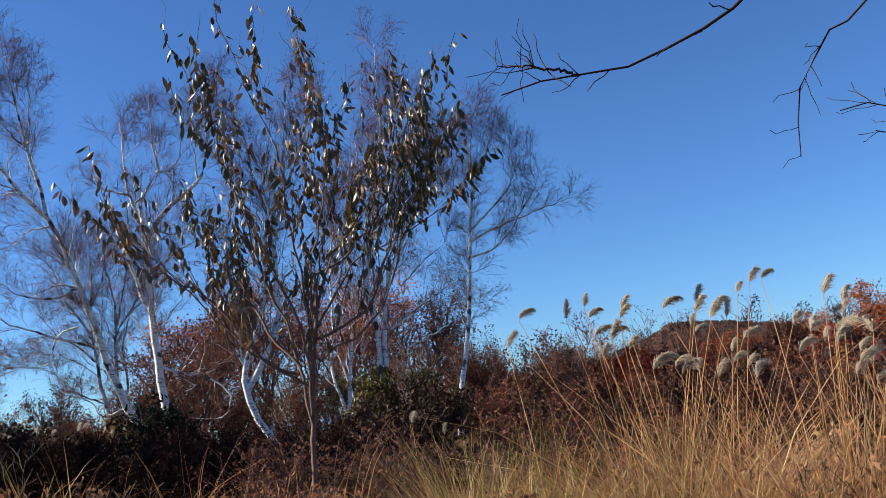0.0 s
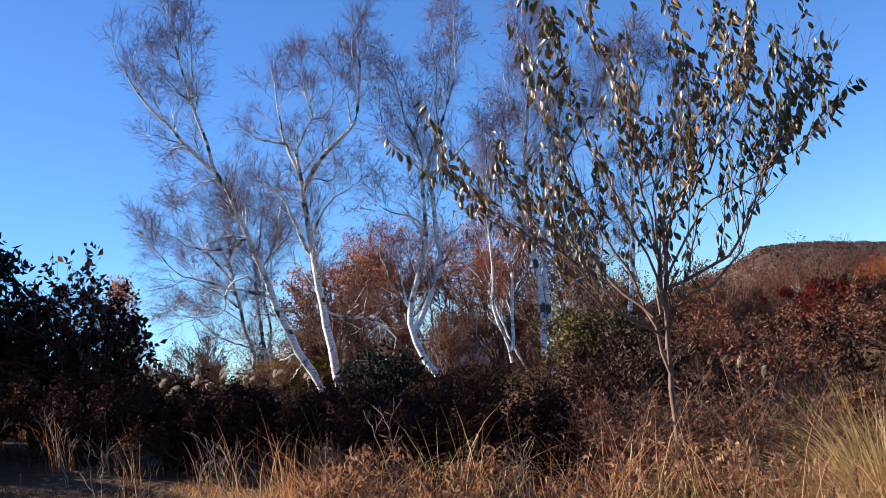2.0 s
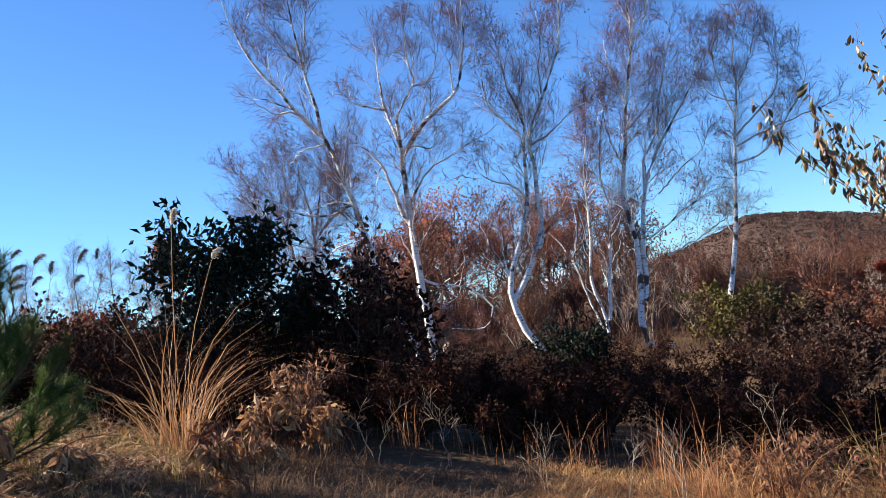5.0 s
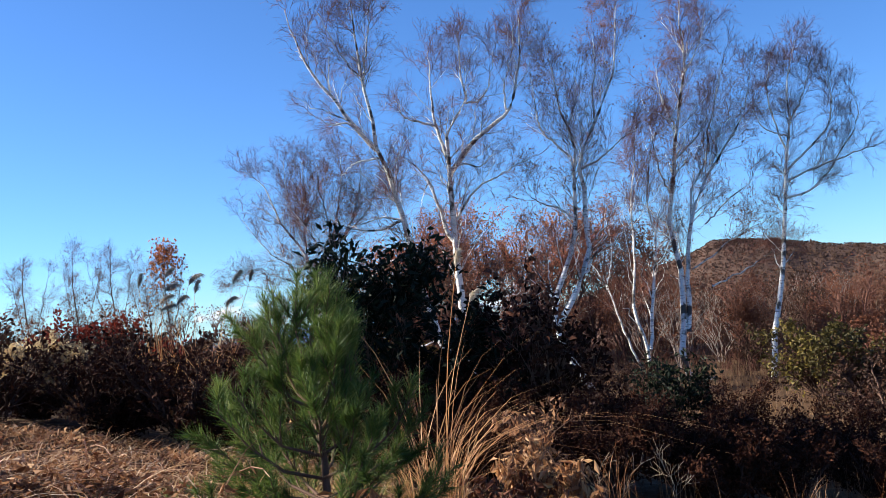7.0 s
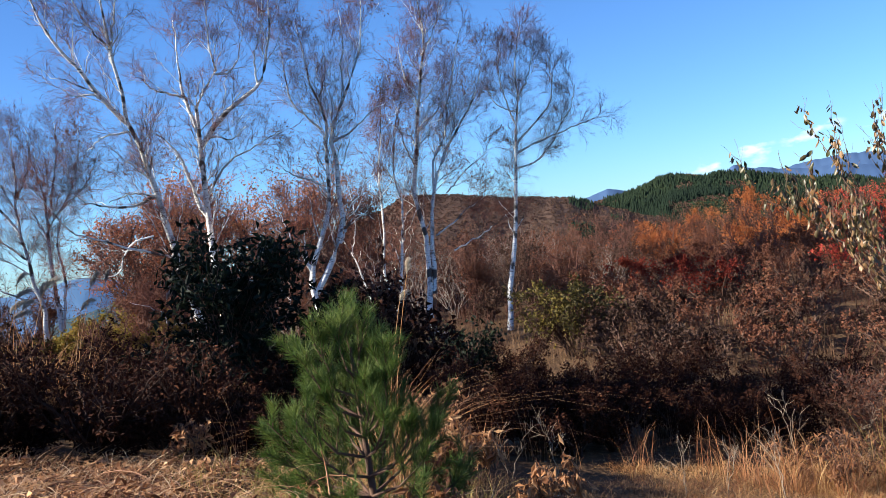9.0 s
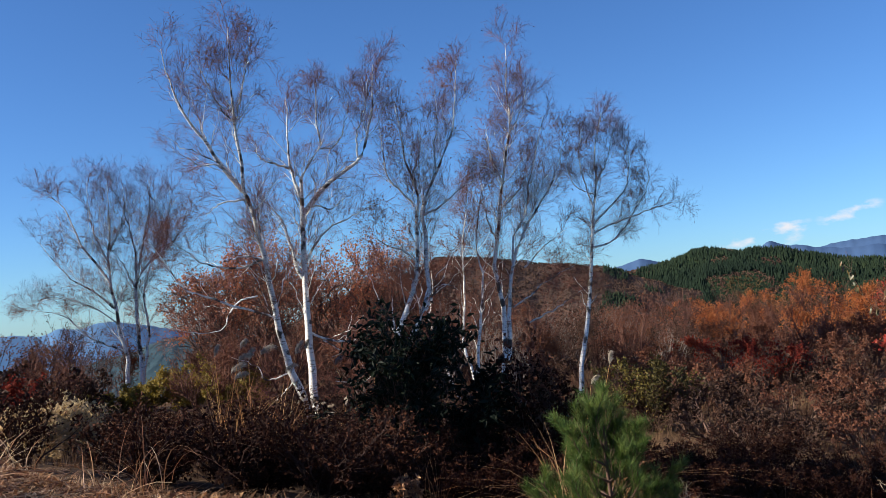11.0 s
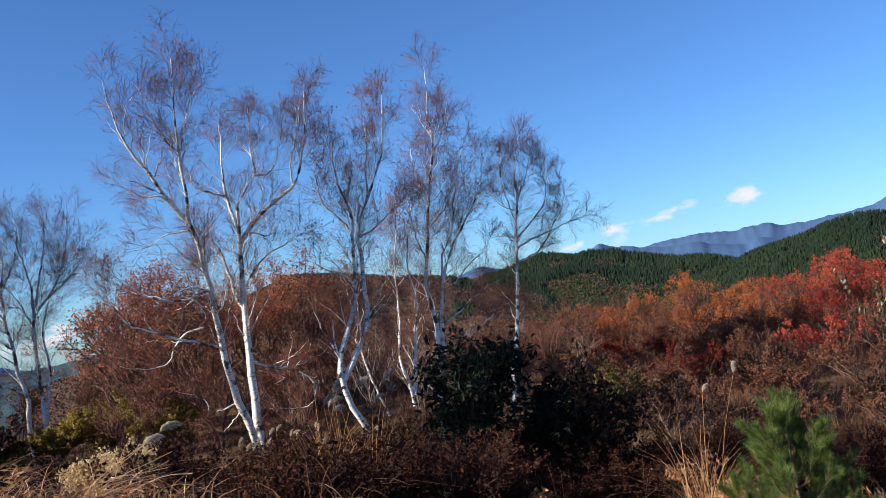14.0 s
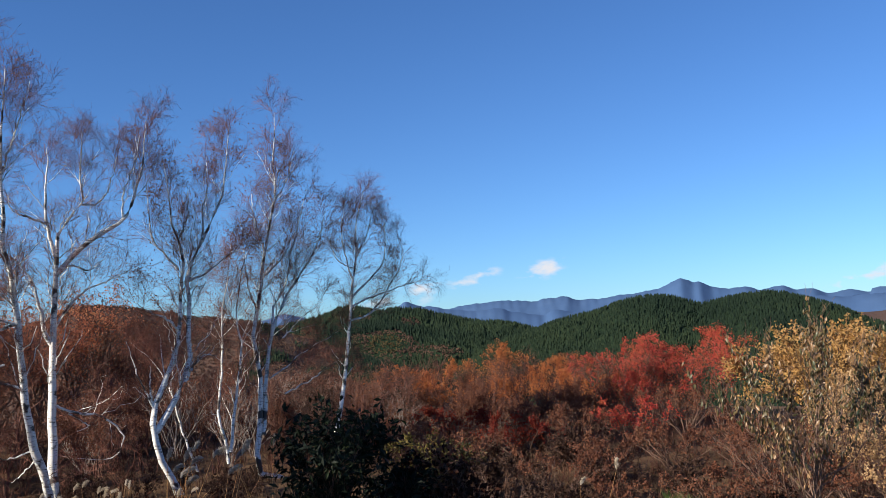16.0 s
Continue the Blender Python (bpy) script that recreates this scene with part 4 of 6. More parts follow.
# ---- shrubs and small trees ----
def shrub(name, at, h, w, leaf_mat, label, category, seed, stems=9, per=7, leaves=1200, leaf=(0.07, 0.05), twig_mat=None, group="", lean=0.0,
          low=0.25, spread=0.06, stem_r=0.02, crown_from=0.0, top_heavy=1.0, twig_r=1.0, hang=-0.2):
    """Stems fan out from the foot, branch twice, and carry leaves on the outer shoots."""
    rng = np.random.default_rng(seed)
    root = empty(name, at, label, category, group)
    twig_mat = twig_mat or M_TWIG
    a = rng.uniform(0, 2 * np.pi, stems)
    reach = w * 0.5 * rng.uniform(0.25, 1.0, stems) ** 0.7
    top = h * rng.uniform(0.72, 1.0, stems) * (1 - 0.28 * (reach / (w * 0.5)) ** 2)
    foot = np.stack([np.cos(a), np.sin(a), 0 * a], -1) * 0.05 * w * rng.random((stems, 1))
    tipp = np.stack([np.cos(a) * reach + lean * top, np.sin(a) * reach, top], -1)
    s = np.linspace(0, 1, 9)
    P = foot[:, None] + (tipp - foot)[:, None] * s[None, :, None]
    bow = (s ** 0.75 - s)[None]
    P[:, :, 0] -= np.cos(a)[:, None] * reach[:, None] * bow * 0.6
    P[:, :, 1] -= np.sin(a)[:, None] * reach[:, None] * bow * 0.6
    P[:, 1:] += rng.normal(0, 0.012 * h, (stems, 8, 3))
    P[:, 0, 2] -= 0.12
    R = stem_r * rng.uniform(0.6, 1.2, stems)[:, None] * (1 - 0.75 * s[None])
    P2, R2 = spawn(P, R, per, rng, low, 42, 0.42 * h, 0.25, 5, 0.06, 0.6, 0.4, 0.5)
    R2 = np.clip(R2, 0.0035, 0.02) * twig_r
    P3, R3 = spawn(P2, R2, 4, rng, 0.2, 42, 0.19 * h, 0.1, 3, 0.06, 0.7, 0.5, 0.4, 0.05)
    R3 = np.clip(R3, 0.0025, 0.008) * twig_r
    for i in range(stems):
        mesh_object("stem", *tubes(P[i:i + 1], R[i:i + 1], 6), twig_mat, root, smooth=True)
    v, q = joined([tubes(P2, R2, 3), tubes(P3, R3, 3)])
    mesh_object("twig_crown", v, q, twig_mat, root)
    if leaves:
        pool = np.concatenate([P2[:, 2:].reshape(-1, 3), P3[:, 1:].reshape(-1, 3), P3[:, 1:].reshape(-1, 3)])
        keep = pool[:, 2] > crown_from * h
        pool = pool[keep]
        if top_heavy != 1.0:
            wgt = np.maximum(pool[:, 2] / h, 0.02) ** top_heavy
            at_l = pool[rng.choice(len(pool), leaves, p=wgt / wgt.sum())]
        else:
            at_l = pool[rng.integers(0, len(pool), leaves)]
        at_l = at_l + rng.normal(0, spread * h * 0.35, (leaves, 3))
        at_l[:, 2] = np.maximum(at_l[:, 2], 0.03)
        ln = leaf[0] * rng.uniform(0.6, 1.3, leaves)
        v, f = leaf_quads(at_l, rng.normal(0, 1, (leaves, 3)) + np.array([0, 0, hang]), ln, ln * leaf[1] / leaf[0], rng)
        mesh_object("foliage", v, f, leaf_mat, root)
    return root


def on_ground(x, y, sink=0.0):
    return (x, y, float(ground_z(x, y)) - sink)


def build_bushes():
    # the evergreen and the thicket round it, their colours darkened for shade
    shrub("evergreen_bush", on_ground(-6.8, 16.0), 2.65, 1.45, M_EVERGREEN_SHADE, "dense dark evergreen bush with leathery leaves", "bush", 40, 14, 9, 3600, (0.135, 0.056), M_TWIG, low=0.1, spread=0.05)
    shrub("evergreen_bush", on_ground(-7.7, 16.5), 1.0, 1.6, M_EVERGREEN_SHADE, "dark evergreen bush low beside the taller one", "bush", 41, 12, 9, 2200, (0.15, 0.06), M_TWIG, low=0.1, spread=0.05)
    shrub("evergreen_bush", on_ground(-5.85, 16.2), 1.8, 1.6, M_EVERGREEN_SHADE, "dark evergreen bush in the thicket", "bush", 42, 12, 9, 2200, (0.15, 0.06), M_TWIG, low=0.1, spread=0.05)
    shrub("brown_leaved_bush", on_ground(-4.95, 16.0), 2.1, 1.5, M_BUSH_SHADE, "dark bush with dull reddish-brown leaves", "bush", 43, 12, 8, 2400, (0.10, 0.06), M_TWIG, low=0.1, spread=0.08)
    shrub("brown_leaved_bush", on_ground(-4.85, 15.8), 2.35, 0.7, M_RUST, "slim shoots with the last crimson-brown leaves", "bush", 44, 5, 5, 260, (0.10, 0.06), M_TWIG, low=0.5, spread=0.06, top_heavy=2.0)
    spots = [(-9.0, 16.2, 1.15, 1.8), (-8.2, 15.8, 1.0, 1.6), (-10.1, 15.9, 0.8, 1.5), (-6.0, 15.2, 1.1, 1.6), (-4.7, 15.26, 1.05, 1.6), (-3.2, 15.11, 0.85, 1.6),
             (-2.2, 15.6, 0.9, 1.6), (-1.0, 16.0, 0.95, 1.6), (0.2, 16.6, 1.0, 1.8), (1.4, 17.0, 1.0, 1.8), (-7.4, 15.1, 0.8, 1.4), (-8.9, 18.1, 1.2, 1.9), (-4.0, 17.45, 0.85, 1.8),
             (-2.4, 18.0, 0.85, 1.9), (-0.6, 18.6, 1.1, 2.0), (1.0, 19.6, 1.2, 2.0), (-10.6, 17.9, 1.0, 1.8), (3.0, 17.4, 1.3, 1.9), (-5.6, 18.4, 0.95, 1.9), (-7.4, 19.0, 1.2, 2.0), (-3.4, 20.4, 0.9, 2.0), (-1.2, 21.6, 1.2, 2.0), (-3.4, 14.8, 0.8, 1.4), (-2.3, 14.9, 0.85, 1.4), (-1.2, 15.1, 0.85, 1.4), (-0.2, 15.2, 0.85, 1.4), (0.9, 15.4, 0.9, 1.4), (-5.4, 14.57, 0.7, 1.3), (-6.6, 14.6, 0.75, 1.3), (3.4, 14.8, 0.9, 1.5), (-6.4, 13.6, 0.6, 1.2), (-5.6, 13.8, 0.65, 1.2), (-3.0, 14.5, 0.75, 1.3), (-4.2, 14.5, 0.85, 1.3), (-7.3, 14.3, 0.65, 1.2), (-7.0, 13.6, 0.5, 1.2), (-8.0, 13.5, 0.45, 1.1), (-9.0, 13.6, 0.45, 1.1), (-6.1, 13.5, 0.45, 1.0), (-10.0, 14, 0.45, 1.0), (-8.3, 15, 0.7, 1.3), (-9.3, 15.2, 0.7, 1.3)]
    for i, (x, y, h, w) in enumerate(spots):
        shrub("thicket_bush", on_ground(x, y), h, w, M_BUSH_SHADE, "low bush, its leaves and twigs coloured dark for deep shade", "bush", 60 + i, 12, 9, 3600, (0.06, 0.026), M_SHADE_TWIG, "thicket bushes", low=0.05, spread=0.09)
    shrub("olive_bush", on_ground(1.7, 25.6), 1.9, 3.0, M_OLIVE_DARK, "dark bush with yellow-green leaves on top", "bush", 90, 14, 8, 2600, (0.10, 0.06), M_SHADE_TWIG, low=0.1, top_heavy=1.3)
    for i, (x, y, h, w) in enumerate([(1.5, 14.6, 1.15, 1.5), (2.5, 14.7, 1.3, 1.6), (2.0, 15.2, 1.4, 1.8), (3.3, 15.0, 1.3, 1.6)]):
        shrub("brown_leaved_bush", on_ground(x, y), h, w, M_RUST, "low twiggy brush with rust-brown leaves round a young tree", "bush", 50 + i, 16, 9, 900, (0.06, 0.03), M_TWIG, "brush round the large-leaved tree", low=0.1, spread=0.08, stem_r=0.008)
    shrub("evergreen_bush", on_ground(-2.4, 21.6), 1.65, 1.5, M_EVERGREEN_SHADE, "small dark evergreen bush below the birches", "bush", 55, 10, 8, 1500, (0.12, 0.055), M_TWIG, low=0.15, spread=0.06)
    # leafy dead weeds beside the clearing
    for i, (x, y, h, w) in enumerate([(-5.0, 13.08, 0.95, 0.45), (-5.3, 13.48, 0.85, 0.55), (1.2, 12.6, 0.8, 0.7), (0.3, 12.9, 0.75, 0.7), (2.4, 12.5, 0.9, 0.8), (1.7, 13.6, 0.9, 0.7), (2.3, 13.5, 1.0, 0.8), (2.6, 13.9, 0.9, 0.8), (1.5, 14.2, 1.0, 0.8), (-0.6, 12.7, 0.7, 0.7), (0.8, 12.2, 0.6, 0.7), (1.8, 12.9, 0.8, 0.7), (3.0, 12.2, 0.9, 0.8), (-1.0, 13.1, 0.5, 0.6), (3.6, 12.8, 1.0, 0.8), (1.5, 12.0, 0.6, 0.6), (2.6, 11.6, 0.7, 0.7), (3.4, 11.3, 0.9, 0.7), (4.3, 11.0, 1.2, 0.8), (4.0, 12.0, 1.3, 0.8), (4.9, 11.6, 1.6, 0.9), (5.7, 11.2, 1.7, 0.9), (6.5, 11.8, 1.8, 1.0), (7.2, 11.3, 1.8, 1.0), (6.0, 10.6, 1.4, 0.9), (6.9, 10.3, 1.5, 0.9), (7.8, 12.0, 1.9, 1.0), (0.0, 12.3, 0.6, 0.6), (2.1, 13.2, 0.9, 0.7), (-0.9, 12.4, 0.5, 0.5), (5.0, 10.9, 0.8, 0.8), (5.6, 11.8, 0.9, 0.8), (-7.4, 13.1, 0.4, 0.5), (-9.2, 13.4, 0.4, 0.5)]):
        shrub("dead_weed", on_ground(x, y), h, w, M_DEAD_WEED, "dead weed with curled reddish-brown leaves", "weed", 700 + i, 7, 5, 210, (0.07, 0.032), M_TWIG, "dead weeds", low=0.3, stem_r=0.006, hang=-1.0)
    for i, (x, y, h) in enumerate([(-11.85, 17.0, 0.95), (-11.6, 17.3, 1.0), (-12.15, 17.3, 0.85)]):
        shrub("seeding_bush", on_ground(x, y), h, 0.85, M_SEED, "pale bush covered in cream seed fluff", "bush", 740 + i, 18, 8, 5200, (0.05, 0.03), M_GREY_TWIG, "seeding bushes", low=0.2, stem_r=0.005)
    # forked dead sticks at the thicket's edge
    rng = np.random.default_rng(760)
    for i in range(12):
        x = -4.4 + 0.76 * i + rng.normal(0, 0.15)
        shrub("dead_stick", on_ground(x, rng.uniform(12.2, 14.0)), rng.uniform(0.6, 1.25), rng.uniform(0.3, 0.7), M_SEED, "bare bleached forked stick standing among weeds", "dead stem", 770 + i, 2, 3, 0, (0.05, 0.03), M_STICK, "dead sticks", low=0.3, stem_r=0.006, twig_r=0.6)
    # curled tan ferns round the pine
    for i, (x, y, h, w) in enumerate([(-6.0, 9.65, 0.42, 0.5), (-5.5, 9.6, 0.3, 0.4), (-4.75, 10.68, 0.5, 0.5), (-5.1, 12.36, 0.65, 0.45), (-4.75, 12.64, 0.5, 0.45), (-5.3, 11.6, 0.35, 0.5), (-5.0, 12.3, 0.45, 0.5)]):
        shrub("dead_fern", on_ground(x, y), h, w, M_FERN if i < 5 else M_RUST, "dead fern with curled pale tan fronds", "fern", 790 + i, 8, 5, 300, (0.10, 0.035), M_TWIG, "dead ferns", low=0.35, stem_r=0.005, hang=-1.4)
    # tufts of dead bracken standing out of the litter
    tufts = [shrub("bracken_tuft", on_ground(*p), 0.2, 0.7, M_LITTER, "collapsed tuft of dead bracken in the litter", "dead bracken", 820 + i, 9, 5, 420, (0.05, 0.02), M_TWIG, "bracken tufts", low=0.2, stem_r=0.004, twig_r=0.7, hang=-0.6)
             for i, p in enumerate([(-9.6, 10.4), (-11.4, 9.5), (-12.9, 10.9), (-8.4, 9.3)])]
    for k in range(70):
        x, y = rng.uniform(-16.5, -8.0), rng.uniform(8.4, 10.8)
        copy_thing(tufts[k % 4], Matrix.Translation(on_ground(x, y)) @ pose(0, 0, 0, 0, 0, rng.uniform(0, 360)) @ Matrix.Diagonal((*[rng.uniform(0.7, 1.3)] * 2, rng.uniform(0.6, 1.3), 1)))
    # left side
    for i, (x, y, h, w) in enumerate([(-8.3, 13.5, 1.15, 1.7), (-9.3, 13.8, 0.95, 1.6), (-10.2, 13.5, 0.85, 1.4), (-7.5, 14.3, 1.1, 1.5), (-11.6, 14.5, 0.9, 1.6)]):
        shrub("dry_bush", on_ground(x, y), h, w, M_BUSH_SHADE, "dry wiry-stemmed bush, its brown darkened for shade", "bush", 100 + i, 14, 7, 1300, (0.06, 0.035), M_SHADE_TWIG, "dry bushes by the clearing", low=0.1)


build_bushes()


def build_red_shrubs():
    for i, (x, y, h, w, m, n) in enumerate([
            (16.5, 49.7, 2.9, 4.4, M_ORANGE, 3000), (17.6, 47.8, 2.9, 4.4, M_ORANGE, 3200), (19.5, 45.2, 3.6, 4.8, M_ORANGE, 4200), (21.0, 41.4, 3.2, 4.8, M_ORANGE, 4200), (21.9, 37.8, 3.6, 4.6, M_RED, 4600),
            (21.6, 35.2, 3.7, 4.6, M_RED, 4600), (21.8, 33.4, 4.1, 4.6, M_RED, 4600), (21.4, 30.9, 3.9, 4.4, M_RED, 4200), (18.6, 36.4, 2.7, 4.2, M_ORANGE, 3400), (18.4, 32.6, 2.8, 4.2, M_RED, 3400), (17.4, 40.6, 2.6, 4.4, M_ORANGE, 3200),
            (14.6, 43.6, 2.3, 4.4, M_ORANGE, 3000), (13.4, 37.6, 1.9, 4.2, M_RUST, 3000), (15.4, 33.8, 2.0, 4.0, M_RUST, 3000), (11.4, 41.8, 1.9, 4.4, M_RUST, 2800), (16.4, 28.6, 2.3, 3.8, M_RUST, 2800),
            (3.4, 28.0, 1.6, 3.6, M_RUST, 2400), (5.6, 29.4, 1.6, 3.4, M_RUST, 2400), (8.4, 29.4, 1.8, 3.8, M_CRIMSON, 2800), (11.0, 29.0, 1.7, 3.8, M_RUST, 2600), (13.4, 29.0, 1.9, 4.0, M_RED, 2800), (8.6, 33.6, 1.8, 4.0, M_CRIMSON, 2600), (5.4, 33.6, 1.7, 3.8, M_RUST, 2400), (11.4, 34.0, 1.8, 4.0, M_RUST, 2600),
            (5.0, 24.0, 1.5, 3.2, M_RUST, 2000), (2.0, 23.0, 1.4, 3.0, M_DARK_BROWN, 2000), (7.8, 24.4, 1.5, 3.2, M_RUST, 2200), (4.6, 20.6, 1.3, 2.8, M_RUST, 1800), (1.6, 20.2, 1.3, 2.6, M_DARK_BROWN, 1800), (10.8, 24.6, 1.6, 3.4, M_RUST, 2200), (7.4, 20.4, 1.4, 3.0, M_RUST, 1800), (13.8, 24.4, 1.8, 3.4, M_RUST, 2200),
            (9.8, 19.6, 1.7, 3.2, M_RUST, 2400), (5.6, 17.0, 1.4, 2.8, M_RUST, 2000), (8.2, 16.6, 1.6, 3.0, M_TAN_LEAF, 2400), (12.6, 19.4, 2.0, 3.6, M_RUST, 2600), (12.2, 15.4, 1.9, 3.4, M_TAN_LEAF, 2600), (13.5, 19.5, 3.6, 4.2, M_TAN_LEAF, 3200), (16.5, 20.5, 3.8, 4.2, M_TAN_LEAF, 3200), (12.0, 17.2, 3.0, 3.8, M_TAN_LEAF, 3000), (15.2, 17.4, 3.3, 4.0, M_TAN_LEAF, 3000), (18.4, 18.0, 3.5, 4.2, M_RUST, 3000), (11.0, 20.8, 2.6, 3.6, M_RUST, 2600)]):
        kind = {M_ORANGE: "orange-brown", M_RED: "scarlet", M_RUST: "rust-brown", M_CRIMSON: "dark crimson", M_DARK_BROWN: "dark brown", M_TAN_LEAF: "pale tan"}[m]
        shrub("autumn_shrub", on_ground(x, y), h, w, m, kind + " autumn shrub, many-stemmed, leaves thinning below", "shrub", 1200 + i, 11, 7, int(n * (0.95 if y > 31 or m is M_TAN_LEAF else 0.62)), (0.085, 0.058), M_TWIG, "autumn shrubs on the slope",
              low=0.3, crown_from=0.34, top_heavy=3.0, stem_r=0.034, twig_r=1.2)
    shrub("golden_tree", on_ground(24.0, 27.4), 4.3, 7.5, M_GOLD, "rounded golden-brown tree with dense leaves", "tree", 140, 18, 10, 11000, (0.15, 0.10), M_TWIG, low=0.2, stem_r=0.05, twig_r=1.3)
    shrub("golden_tree", on_ground(29.0, 27.0), 4.5, 7.5, M_GOLD, "rounded golden-brown tree with dense leaves", "tree", 141, 16, 9, 8000, (0.15, 0.10), M_TWIG, low=0.2, stem_r=0.05, twig_r=1.3)
    # behind the birches
    for i, (x, y, h, w, m, n) in enumerate([(-9.8, 48.0, 7.2, 5.6, M_MAPLE, 7000), (-6.2, 50.0, 8.4, 7.0, M_MAPLE, 10500), (-2.6, 51.0, 7.8, 6.5, M_MAPLE, 8000), (-8.2, 43.0, 5.4, 5.0, M_RUST, 2400), (0.6, 52.0, 6.6, 6.0, M_RUST, 5200)]):
        shrub("autumn_maple", on_ground(x, y), h, w, m, "thin autumn tree with faded red-orange leaves", "tree", 150 + i, 9, 9, n, (0.11, 0.085), M_TWIG, "red trees behind the birches", low=0.3, stem_r=0.07, twig_r=2.0, crown_from=0.42)
    # left side
    for i, (x, y, h, w, m, n) in enumerate([(-17.6, 31.0, 3.4, 3.8, M_CRIMSON, 7000), (-19.4, 30.0, 2.9, 3.8, M_CRIMSON, 6500), (-15.6, 30.0, 2.5, 3.4, M_CRIMSON, 6000), (-20.6, 31.0, 2.2, 3.4, M_RUST, 4000), (-17.6, 26.4, 1.9, 3.0, M_CRIMSON, 4000), (-20.4, 26.6, 2.0, 3.2, M_RUST, 3600)]):
        shrub("crimson_shrub", on_ground(x, y), h, w, m, "dark crimson autumn shrub on the slope", "shrub", 160 + i, 14, 8, int(n * 1.25), (0.12, 0.085), M_TWIG, "crimson shrubs", low=0.12, twig_r=1.3)
    for i, (x, y, h, w) in enumerate([(-16.2, 40.6, 2.0, 3.0), (-14.9, 42.0, 1.5, 2.4), (-10.9, 43.0, 2.3, 2.6), (-18.8, 42.0, 2.0, 3.0), (-9.0, 39.5, 1.9, 2.6), (-13.0, 42.5, 1.7, 2.6)]):
        shrub("yellowing_bush", on_ground(x, y), h, w, M_OLIVE, "bushy small tree turning yellow-green", "bush", 170 + i, 12, 8, 5000, (0.13, 0.09), M_TWIG, "yellowing bushes", low=0.1, twig_r=1.5)
    slim = lambda x, y, h: [(0.075, 0.008, [(x, float(ground_z(x, y)) - 0.1), (x + 0.15, -2.4 + h * 0.4), (x - 0.05, -2.4 + h * 0.75), (x + 0.1, -2.4 + h)]),
                            (0.035, 0.007, [(x + 0.12, -2.4 + h * 0.3), (x + 0.7, -2.4 + h * 0.6), (x + 1.1, -2.4 + h * 0.9)]),
                            (0.035, 0.007, [(x + 0.1, -2.4 + h * 0.35), (x - 0.6, -2.4 + h * 0.62), (x - 1.1, -2.4 + h * 0.88)])]
    birch("orange_topped_tree", on_ground(-24.5, 55.5), slim(-24.5, 55.5, 7.3), "slim tree with the last orange leaves at its top", 180, density=0.9, leaves=620, leaf_mat=M_ORANGE, trunk_mat=M_TWIG,
          wide=0.45, category="tree", group="slim trees on the slope", leaf_top=6.0, leaf=0.18)
    for i, (x, y, h) in enumerate([(-27.4, 55.0, 7.8), (-29.4, 54.5, 8.0), (-31.5, 53.0, 7.6), (-26.2, 57.0, 6.6)]):
        birch("bare_tree", on_ground(x, y), slim(x, y, h), "slim leafless grey-brown tree", 185 + i, density=0.8, trunk_mat=M_TWIG, wide=0.6, category="tree", group="slim trees on the slope")


build_red_shrubs()


